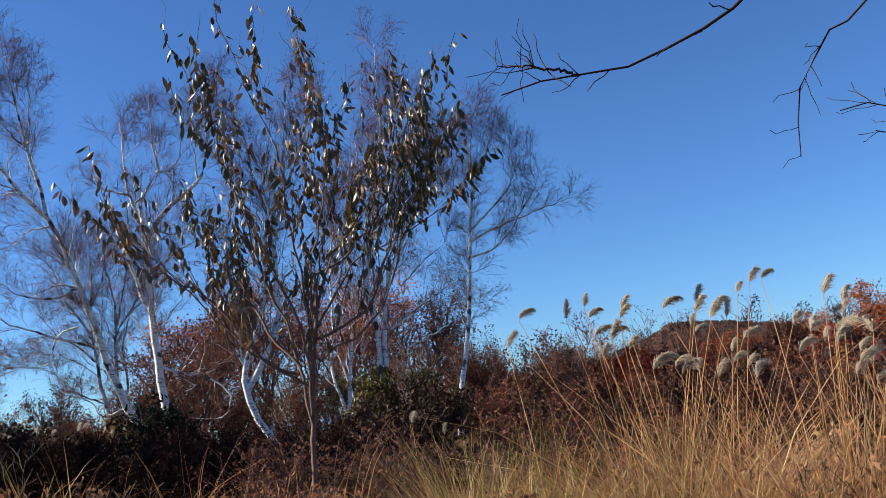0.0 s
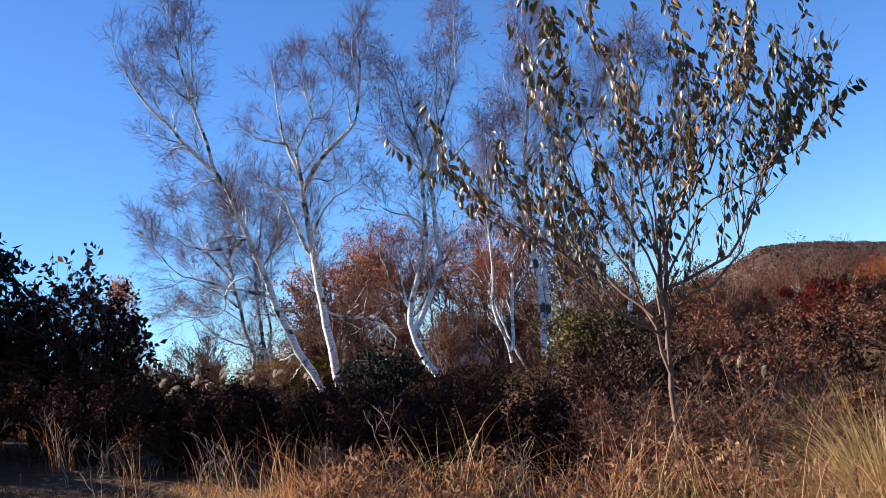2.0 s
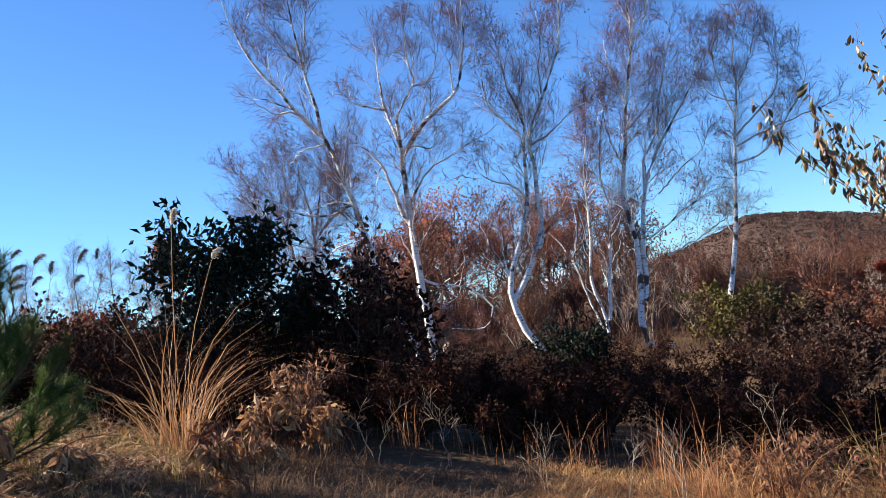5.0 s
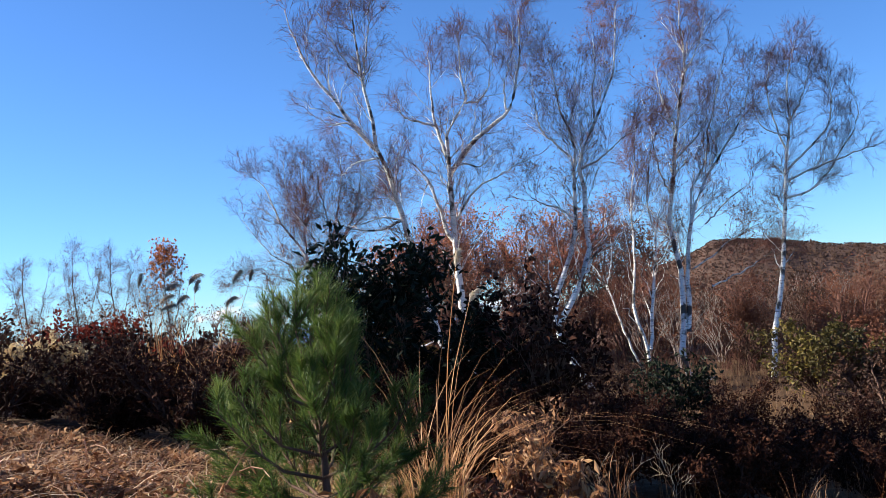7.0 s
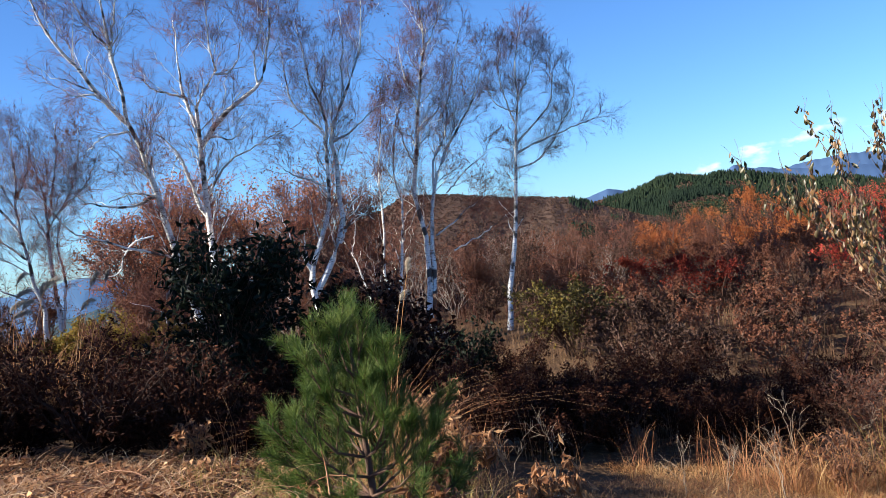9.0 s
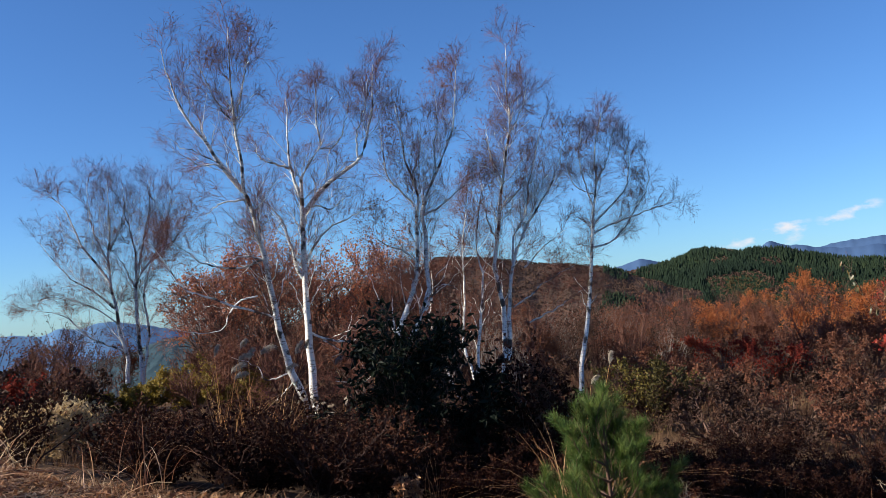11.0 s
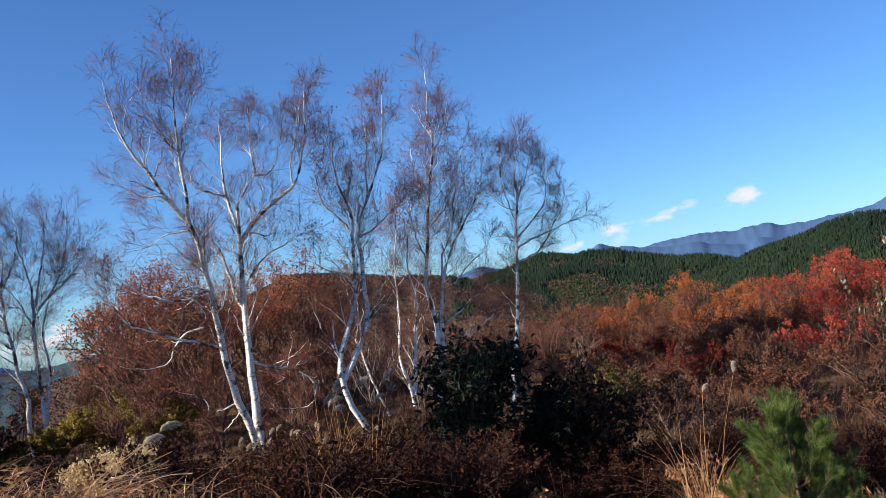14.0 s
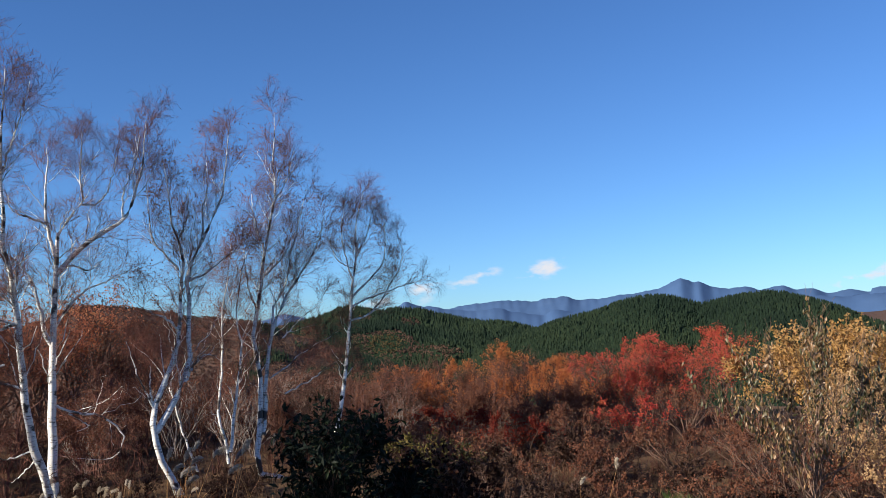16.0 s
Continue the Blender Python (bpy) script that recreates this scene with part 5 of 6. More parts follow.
def build_brush():
    """Brown scrub that fills the shelf and the slope behind it: a few forms, set again and again."""
    rng = np.random.default_rng(5)
    forms = []
    for i, (h, w, m, n, tm) in enumerate([(1.3, 1.9, M_DARK_BROWN, 700, M_TWIG), (1.4, 2.0, M_DARK_BROWN, 700, M_SHADE_TWIG), (3.6, 3.2, M_RUST, 1000, M_TWIG), (4.2, 3.4, M_RUST, 700, M_GREY_TWIG),
                                          (3.2, 3.0, M_DARK_BROWN, 900, M_TWIG), (5.0, 3.6, M_RUST, 900, M_TWIG)]):
        x, y = [(-9.5, 21.0), (-6.0, 23.5), (-3.5, 41.5), (0.5, 43.0), (5.5, 40.5), (3.0, 47.0)][i]
        label = ["low dull brown scrub bush", "low dark scrub bush with wiry stems", "rust-brown scrub tree, half bare", "thin grey scrub tree with a few brown leaves", "dark brown scrub tree", "tall scrub tree with rusty brown leaves"][i]
        forms.append(shrub("scrub", on_ground(x, y), h, w, m, label, "scrub", 200 + i, 8, 5, n, (0.10, 0.07), tm, "scrub on the shelf" if i < 2 else "scrub woods behind the birches", low=0.15, stem_r=0.03, twig_r=1.6))
    for k in range(62):
        y = rng.uniform(19, 36)
        x = rng.uniform(-13, 9)
        s = rng.uniform(0.7, 1.15) * (0.68 if -9 < x < 0 else 1.0)
        copy_thing(forms[k % 2], Matrix.Translation(on_ground(x, y)) @ pose(0, 0, 0, 0, 0, rng.uniform(0, 360)) @ Matrix.Scale(s, 4))
    for k in range(80):
        x, y = rng.uniform(-34, -15.0), rng.uniform(24, 42)
        copy_thing(forms[k % 2], Matrix.Translation(on_ground(x, y)) @ pose(0, 0, 0, 0, 0, rng.uniform(0, 360)) @ Matrix.Scale(rng.uniform(1.7, 2.6), 4))
    for k in range(74):
        x, y = rng.uniform(-34, -18.5), rng.uniform(27, 41)
        copy_thing(forms[(3, 4, 4, 2)[k % 4]], Matrix.Translation(on_ground(x, y)) @ pose(0, 0, 0, 0, 0, rng.uniform(0, 360)) @ Matrix.Scale(rng.uniform(0.8, 1.12), 4))
    for k in range(46):
        x, y = rng.uniform(-9, 12), rng.uniform(38, 54)
        copy_thing(forms[2 + k % 3], Matrix.Translation(on_ground(x, y)) @ pose(0, 0, 0, 0, 0, rng.uniform(0, 360)) @ Matrix.Scale(rng.uniform(0.5, 0.85), 4))
    thin = [shrub("scrub", on_ground(x, y), 2.2, 2.1, m, "twiggy brown scrub bush with small dry leaves", "scrub", 210 + i, 14, 9, 1500, (0.055, 0.028), M_TWIG, "scrub above the clearing", low=0.1, stem_r=0.01, twig_r=1.2) for i, (x, y, m) in enumerate([(-17.2, 19.4, M_RUST), (-18.6, 20.6, M_DEAD_WEED)])]
    for k in range(26):
        x, y = rng.uniform(-23, -16.3), rng.uniform(18.5, 23)
        copy_thing(thin[k % 3 // 2], Matrix.Translation(on_ground(x, y)) @ pose(0, 0, 0, 0, 0, rng.uniform(0, 360)) @ Matrix.Scale(rng.uniform(0.75, 1.05) + 0.05 * (y - 18.5), 4))
    woods = [shrub("bare_wood_tree", on_ground(x, y), h, w, m, label, "tree", 230 + i, 3, 15, n, (0.10, 0.07), M_MAROON_TWIG, "bare woods on the falling slope", low=0.2, stem_r=0.05, twig_r=1.7)
             for i, (x, y, h, w, m, n, label) in enumerate([(-1.5, 58.0, 4.4, 2.8, M_RUST, 900, "bare maroon tree with the last rusty leaves"), (4.0, 62.0, 5.0, 3.0, M_DARK_BROWN, 600, "bare dark maroon tree"), (9.0, 56.0, 3.8, 3.0, M_RUST, 1300, "small maroon tree with rusty leaves")])]
    for k in range(185):
        r, az = rng.uniform(36, 95), rng.uniform(-12, 46)
        x, y = -9 + r * math.sin(radians(az)), 2 + r * math.cos(radians(az))
        s = rng.uniform(0.7, 1.2) * (1 + max(0, r - 50) * 0.012) * (0.66 if az > 13 else 0.85)
        copy_thing(woods[k % 3], Matrix.Translation(on_ground(x, y)) @ pose(0, 0, 0, 0, 0, rng.uniform(0, 360)) @ Matrix.Scale(s, 4))


build_brush()
birch("young_birch", (-0.55, 38.0, -2.5), [(0.05, 0.012, [(-0.5, -2.5), (-0.96, -1.2), (-1.5, 0.6), (-2.0, 1.6), (-2.9, 2.5)]), (0.03, 0.008, [(-1.5, 0.6), (-1.2, 2.0), (-1.3, 3.4)])],
      "thin leaning white birch sapling", 28, density=0.7, wide=0.4)


# ---- the large-leaved tree ----
def big_leaf_mesh(name, seed, length=0.15, width=0.055):
    """A drooping leathery leaf: two rows of faces along a raised rib, curled edges, hanging along -z."""
    rng = np.random.default_rng(seed)
    k = 6
    s = np.linspace(0, 1, k)
    bend = rng.uniform(0.15, 0.5)
    y = bend * length * s ** 2
    z = -length * s * (1 - 0.12 * bend * s)
    w = width * 0.5 * np.sin(np.pi * np.clip(s * 0.96 + 0.03, 0, 1)) ** 0.7
    curl = rng.uniform(0.2, 0.75)
    tw = rng.uniform(-0.8, 0.8) * s
    rows = []
    for sd in (-1, 0, 1):
        x0 = sd * w * (1 - 0.3 * curl)
        d0 = abs(sd) * w * curl
        rows.append(np.stack([x0 * np.cos(tw) - d0 * np.sin(tw), y + d0 * np.cos(tw) + x0 * np.sin(tw), z], -1))
    v = np.stack(rows, 1).reshape(-1, 3)
    idx = np.arange(k * 3).reshape(k, 3)
    q = np.concatenate([np.stack([idx[:-1, c], idx[:-1, c + 1], idx[1:, c + 1], idx[1:, c]], -1) for c in (0, 1)])
    return v, q


LEAF_TREE_LIMBS = [[(1.95, -0.96), (1.65, -0.58), (1.39, -0.2), (1.02, 0.31), (0.76, 0.65), (0.38, 0.9)],
                   [(1.91, -0.85), (1.76, -0.37), (1.56, 0.17), (1.41, 0.73), (1.26, 1.2), (1.15, 1.6)],
                   [(1.9, -1.01), (1.64, -0.89), (1.36, -0.46), (1.15, -0.19), (0.8, 0.05), (0.32, 0.3)],
                   [(2.09, -0.7), (2.06, -0.12), (2.0, 0.53), (1.97, 1.1), (1.75, 1.8)],
                   [(2.13, -0.49), (2.31, 0.03), (2.64, 0.45), (2.87, 0.87), (3.05, 1.2), (3.12, 1.6)],
                   [(2.17, -0.07), (2.38, 0.52), (2.51, 1.0), (2.45, 1.55)],
                   [(2.12, -0.7), (2.5, -0.56), (2.76, -0.41), (2.94, -0.05), (3.28, 0.47), (3.6, 0.85)],
                   [(2.17, -0.86), (2.59, -0.72), (2.87, -0.36), (3.05, 0.11), (3.39, 0.63), (3.6, 1.35)],
                   [(2.17, -0.07), (2.52, 0.13), (2.92, 0.65), (3.26, 1.15), (3.35, 1.6)],
                   [(2.06, -0.91), (1.92, -0.27), (1.68, 0.44), (1.53, 0.95), (1.48, 1.7)],
                   [(2.03, -1.17), (1.69, -0.9), (1.43, -0.68), (1.12, -0.34), (0.75, 0.1), (0.25, 0.55)],
                   [(2.1, -0.4), (2.2, 0.2), (2.15, 0.9), (2.05, 1.5)],
                   [(2.14, -0.6), (2.4, -0.2), (2.75, 0.1), (3.1, 0.2), (3.5, 0.4), (3.75, 0.55)]]


def build_leaf_tree():
    rng = np.random.default_rng(77)
    base = on_ground(2.0, 13.95)
    o = np.array(base)
    root = empty("large_leaved_tree", base, "young many-limbed tree with drooping leathery green-brown leaves", "tree")
    trunk = curve(np.array([(1.97, 13.95, base[2] - 0.15), (1.99, 13.95, -1.9), (2.03, 13.97, -1.43), (2.08, 13.96, -0.91), (2.15, 13.95, -0.39), (2.17, 13.95, -0.05)]) - o, 14, 0.006, rng)
    mesh_object("trunk", *tubes(trunk[None], np.linspace(0.036, 0.014, 14)[None], 10), M_SMOOTH_BARK, root, smooth=True)
    limbs = []
    for i, pts in enumerate(LEAF_TREE_LIMBS):
        p = np.array(pts)
        away = rng.uniform(-1.1, 1.1)
        if i % 2:
            p = np.vstack([[(2.02, p[0, 1] - rng.uniform(0.3, 0.7))], p])
        y = 13.95 + away * np.linspace(0, 1, len(p)) ** 1.2
        c = curve(np.stack([p[:, 0], y, p[:, 1]], -1) - o, 16, 0.016, rng)
        r = np.linspace(0.015, 0.0038, 16) * rng.uniform(0.75, 1.15)
        limbs.append((c, r))
        mesh_object("limb", *tubes(c[None], r[None], 8), M_SMOOTH_BARK, root, smooth=True)
    P, R = np.array([c for c, _ in limbs]), np.array([r for _, r in limbs])
    P2, R2 = spawn(P, R, 13, rng, 0.08, 30, 0.95, 0.75, 8, 0.03, 0.55, 0.35, 0.3)
    R2 = np.clip(R2, 0.003, 0.0075)
    P3, R3 = spawn(P2, R2, 4, rng, 0.15, 38, 0.4, 0.35, 5, 0.05, 0.7, 0.5, 0.4)
    R3 = np.clip(R3, 0.0018, 0.0036)
    foot = np.stack([rng.normal(0, 0.12, 16), rng.normal(0, 0.12, 16), np.full(16, -0.1)], -1)
    up = foot[:, None] + np.linspace(0, 1, 6)[None, :, None] * (foot * (5, 5, 0) + np.array([0, 0, 1]) * rng.uniform(0.5, 1.5, (16, 1)))[:, None] + rng.normal(0, 0.02, (16, 6, 3))
    mesh_object("branchwork", *joined([tubes(P2, R2, 5), tubes(P3, R3, 4), tubes(up, np.linspace(0.006, 0.002, 6)[None] * np.ones((16, 1)), 4)]), M_SMOOTH_BARK, root, "thin grey-brown shoots")
    # leaves hang along the upper shoots, so that each one ends in a leafy spike
    shoots = np.concatenate([P2, P[:, -8:]])
    wgt = np.clip((shoots[:, -1, 2] - 1.9) / 2.2, 0.03, 1) ** 1.6
    pick = np.concatenate([rng.choice(len(P2), 150, replace=False, p=wgt[:len(P2)] / wgt[:len(P2)].sum()), np.arange(len(P2), len(shoots))])
    sites = []
    for r in pick:
        for u in np.linspace(rng.uniform(0.15, 0.5), 1.0, rng.integers(11, 19)):
            x = u * 6.999
            k = min(int(x), 6)
            sites.append(shoots[r, k] * (1 - (x - k)) + shoots[r, k + 1] * (x - k) + rng.normal(0, 1, 3) * (0.028, 0.028, 0.02))
    sites = np.array(sites)
    forms = [big_leaf_mesh("leaf", 300 + i, 0.092 + 0.014 * (i % 3), 0.043 + 0.005 * (i % 4)) for i in range(8)]
    meshes = []
    for v, q in forms:
        ob = mesh_object("leaf", v, q, M_BIG_LEAF, root, smooth=True)
        meshes.append(ob.data)
        ob.matrix_basis = Matrix.Translation(Vector(sites[len(meshes) - 1]))
    near = np.argsort(sites[:, 1])
    single, rest = near[:290], near[290:]
    for j, i in enumerate(single):
        ob = new("leaf", meshes[j % 8])
        ob.parent = root
        ob.matrix_basis = Matrix.Translation(Vector(sites[i])) @ Euler((rng.normal(0, 0.35), rng.normal(0, 0.35), rng.uniform(0, 6.28))).to_matrix().to_4x4() @ Matrix.Scale(rng.uniform(0.75, 1.2), 4)
    pieces = []
    for j, i in enumerate(rest):
        v, q = forms[j % 8]
        m = np.array(Euler((rng.normal(0, 0.35), rng.normal(0, 0.35), rng.uniform(0, 6.28))).to_matrix()) * rng.uniform(0.75, 1.2)
        pieces.append((v @ m.T + sites[i], q))
    ob = mesh_object("foliage", *joined(pieces), M_BIG_LEAF_MASS, root, smooth=True)
    ob["kind"] = "stuff"


build_leaf_tree()


# ---- the young pine ----
def build_pine():
    rng = np.random.default_rng(31)
    base = on_ground(-6.25, 10.0)
    root = empty("young_pine", base, "young pine with long soft bright green needles", "pine tree")
    h = 0.44 - base[2]
    trunk = curve([(0, 0, -0.1), (0.02, 0, h * 0.4), (-0.01, 0.01, h * 0.75), (0, 0, h * 0.94)], 12, 0.004, rng)
    mesh_object("trunk", *tubes(trunk[None], np.linspace(0.03, 0.008, 12)[None], 8), M_TWIG, root, smooth=True)
    shoots = [trunk[-4:]]
    for ring in range(9):
        z = h * (0.03 + 0.095 * ring)
        for b in range(6 if ring < 3 else 5 if ring < 7 else 3):
            a = b * math.pi / 2.6 + ring * 0.9 + rng.normal(0, 0.3)
            ln = 0.8 * (1 - ring / 10.2) ** 1.35 * rng.uniform(0.6, 1.2) + 0.05
            d = np.array([math.cos(a), math.sin(a), 0])
            shoots.append(curve([(0, 0, z), d * ln * 0.5 + (0, 0, z + 0.06 + 0.1 * ln), d * ln * 0.95 + (0, 0, z + 0.10 + (0.30 + 0.07 * ring) * ln + 0.012 * ring)], 4, 0.01, rng))
    P = np.array(shoots[1:])
    R = np.linspace(0.011, 0.004, 4)[None] * np.ones((len(P), 1))
    P2, R2 = spawn(P, R, 5, rng, 0.3, 40, 0.26, 0.45, 4, 0.03, 0.7, 0.6, 0.3)
    mesh_object("branchwork", *joined([tubes(P, R, 6), tubes(P2, R2, 5)]), M_TWIG, root)
    axes = np.concatenate([P, P2, np.array([shoots[0]])])
    per = 165
    n = len(axes) * per
    row = np.repeat(np.arange(len(axes)), per)
    u = 0.2 + 0.8 * rng.random(n) ** 0.8
    x = u * 3
    i = np.minimum(x.astype(int), 2)
    at = axes[row, i] * (1 - (x - i))[:, None] + axes[row, i + 1] * (x - i)[:, None]
    tang = unit(axes[row, i + 1] - axes[row, i])
    side = unit(np.cross(tang, rng.normal(0, 1, (n, 3))))
    d = unit(tang * rng.uniform(0.9, 1.9, n)[:, None] + side + np.array([0, 0, 0.2]))
    ln = rng.uniform(0.07, 0.14, n)[:, None]
    w = unit(np.cross(d, rng.normal(0, 1, (n, 3)))) * 0.0017
    v = np.stack([at - w, at + w, at + d * ln - np.array([0, 0, 0.01])], 1).reshape(-1, 3)
    mesh_object("needle_foliage", v, np.arange(n * 3).reshape(n, 3), M_NEEDLES, root, "bunches of long bright green needles")


build_pine()


# ---- grasses ----
def plume_mesh(rng, length, tilt, head):
    """A feathery seed head: fine hairs swept to one side off an arching spine."""
    k = 8
    s = np.linspace(0, 1, k)
    way = np.array([math.cos(head), math.sin(head), 0])
    spine = way[None] * (tilt * length * (0.25 * s + 0.75 * s ** 1.8))[:, None] + np.array([0, 0, 1.0])[None] * (length * (s - 0.55 * tilt * s ** 2))[:, None]
    n = 420
    u = rng.random(n) ** 0.9 * 0.8
    x = u * (k - 1)
    i = np.minimum(x.astype(int), k - 2)
    at = spine[i] + (spine[i + 1] - spine[i]) * (x - i)[:, None]
    tang = unit(spine[i + 1] - spine[i])
    d = unit(0.9 * tang + (0.25 + 0.7 * tilt) * way * rng.random((n, 1)) + rng.normal(0, 0.2, (n, 3)))
    ln = length * rng.uniform(0.3, 0.62, n) * (1.15 - 0.5 * u)
    side = unit(np.cross(d, rng.normal(0, 1, (n, 3)))) * 0.0019
    drop = np.array([0, 0, -0.2 - 0.3 * tilt]) * ln[:, None] + 0.25 * tilt * way * ln[:, None]
    mid = at + d * ln[:, None] * 0.55
    v = np.stack([at, mid - side, mid + side, at + d * ln[:, None] + drop], 1).reshape(-1, 3)
    b = np.arange(n)[:, None] * 4
    f = np.concatenate([b + np.array([0, 1, 2]), b + np.array([1, 3, 2])])
    return v, f


def pampas(at, height, spread, plumes, seed, label="tall silver grass gone tan, with feathery plumes", green=0.0, blades_n=480, group="silver grass clumps", plume=(0.12, 0.2), plume_mat=None, low=0.78):
    rng = np.random.default_rng(seed)
    root = empty("silver_grass", at, label, "grass clump", group)
    a = rng.uniform(0, 2 * np.pi, blades_n)
    r = spread * 0.4 * np.sqrt(rng.random(blades_n))
    foot = np.stack([np.cos(a) * r, np.sin(a) * r, np.full(blades_n, -0.05)], -1)
    head = a + rng.normal(0, 0.7, blades_n)
    v, q = blades(foot, head, height * rng.uniform(0.4, 0.98, blades_n), rng.uniform(0.15, 1.7, blades_n), rng.uniform(0.005, 0.0125, blades_n), rng, 6, 1.1)
    mesh_object("blade_tuft", v, q, M_GREEN_GRASS if green > rng.random() else (M_DRY_GRASS, M_RED_GRASS, M_FERN)[seed % 3], root)
    stalks, tops = [], []
    for i in range(plumes):
        b = rng.uniform(0, 2 * np.pi)
        rr = spread * 0.3 * math.sqrt(rng.random())
        top = height * rng.uniform(low, 1.0)
        lean = np.array([math.cos(b), math.sin(b), 0]) * rng.uniform(0.05, 0.3) * top
        c = curve([(math.cos(b) * rr, math.sin(b) * rr, -0.05), lean * 0.35 + (math.cos(b) * rr, math.sin(b) * rr, top * 0.55), lean + (math.cos(b) * rr, math.sin(b) * rr, top)], 7)
        stalks.append(c)
        tops.append(c[-1])
    for c in stalks:
        stalk = mesh_object("stalk", *tubes(c[None], np.linspace(0.004, 0.0022, 7)[None], 4), M_DRY_GRASS, root)
        v, f = plume_mesh(rng, rng.uniform(*plume), rng.uniform(0.15, 1.0), rng.normal(0.1, 0.45))
        mesh_object("plume", v + c[-1], f, plume_mat or M_PLUME, stalk, "feathery seed plume")
    return root


def grass_field(name, xr, yr, count, height, material, label, seed, lean=(0.2, 0.9), width=(0.004, 0.009), clump=0.5, k=4, keep=None, category="grass"):
    rng = np.random.default_rng(seed)
    n_c = max(1, count // 22)
    cx, cy = rng.uniform(*xr, n_c), rng.uniform(*yr, n_c)
    pick = rng.integers(0, n_c, count)
    free = rng.random(count) > clump
    x = np.where(free, rng.uniform(*xr, count), cx[pick] + rng.normal(0, 0.09, count))
    y = np.where(free, rng.uniform(*yr, count), cy[pick] + rng.normal(0, 0.09, count))
    if keep is not None:
        ok = keep(x, y)
        x, y, pick = x[ok], y[ok], pick[ok]
    n = len(x)
    hc = rng.uniform(0.4, 1.45, n_c)
    h = rng.uniform(*height, n) * hc[pick]
    root = np.stack([x, y, ground_z(x, y) - 0.02], -1)
    v, q = blades(root, rng.uniform(0, 2 * np.pi, n), h, rng.uniform(*lean, n), rng.uniform(*width, n), rng, k)
    ob = mesh_object(name, v, q, material)
    return tagged(ob, label, category, kind="stuff")


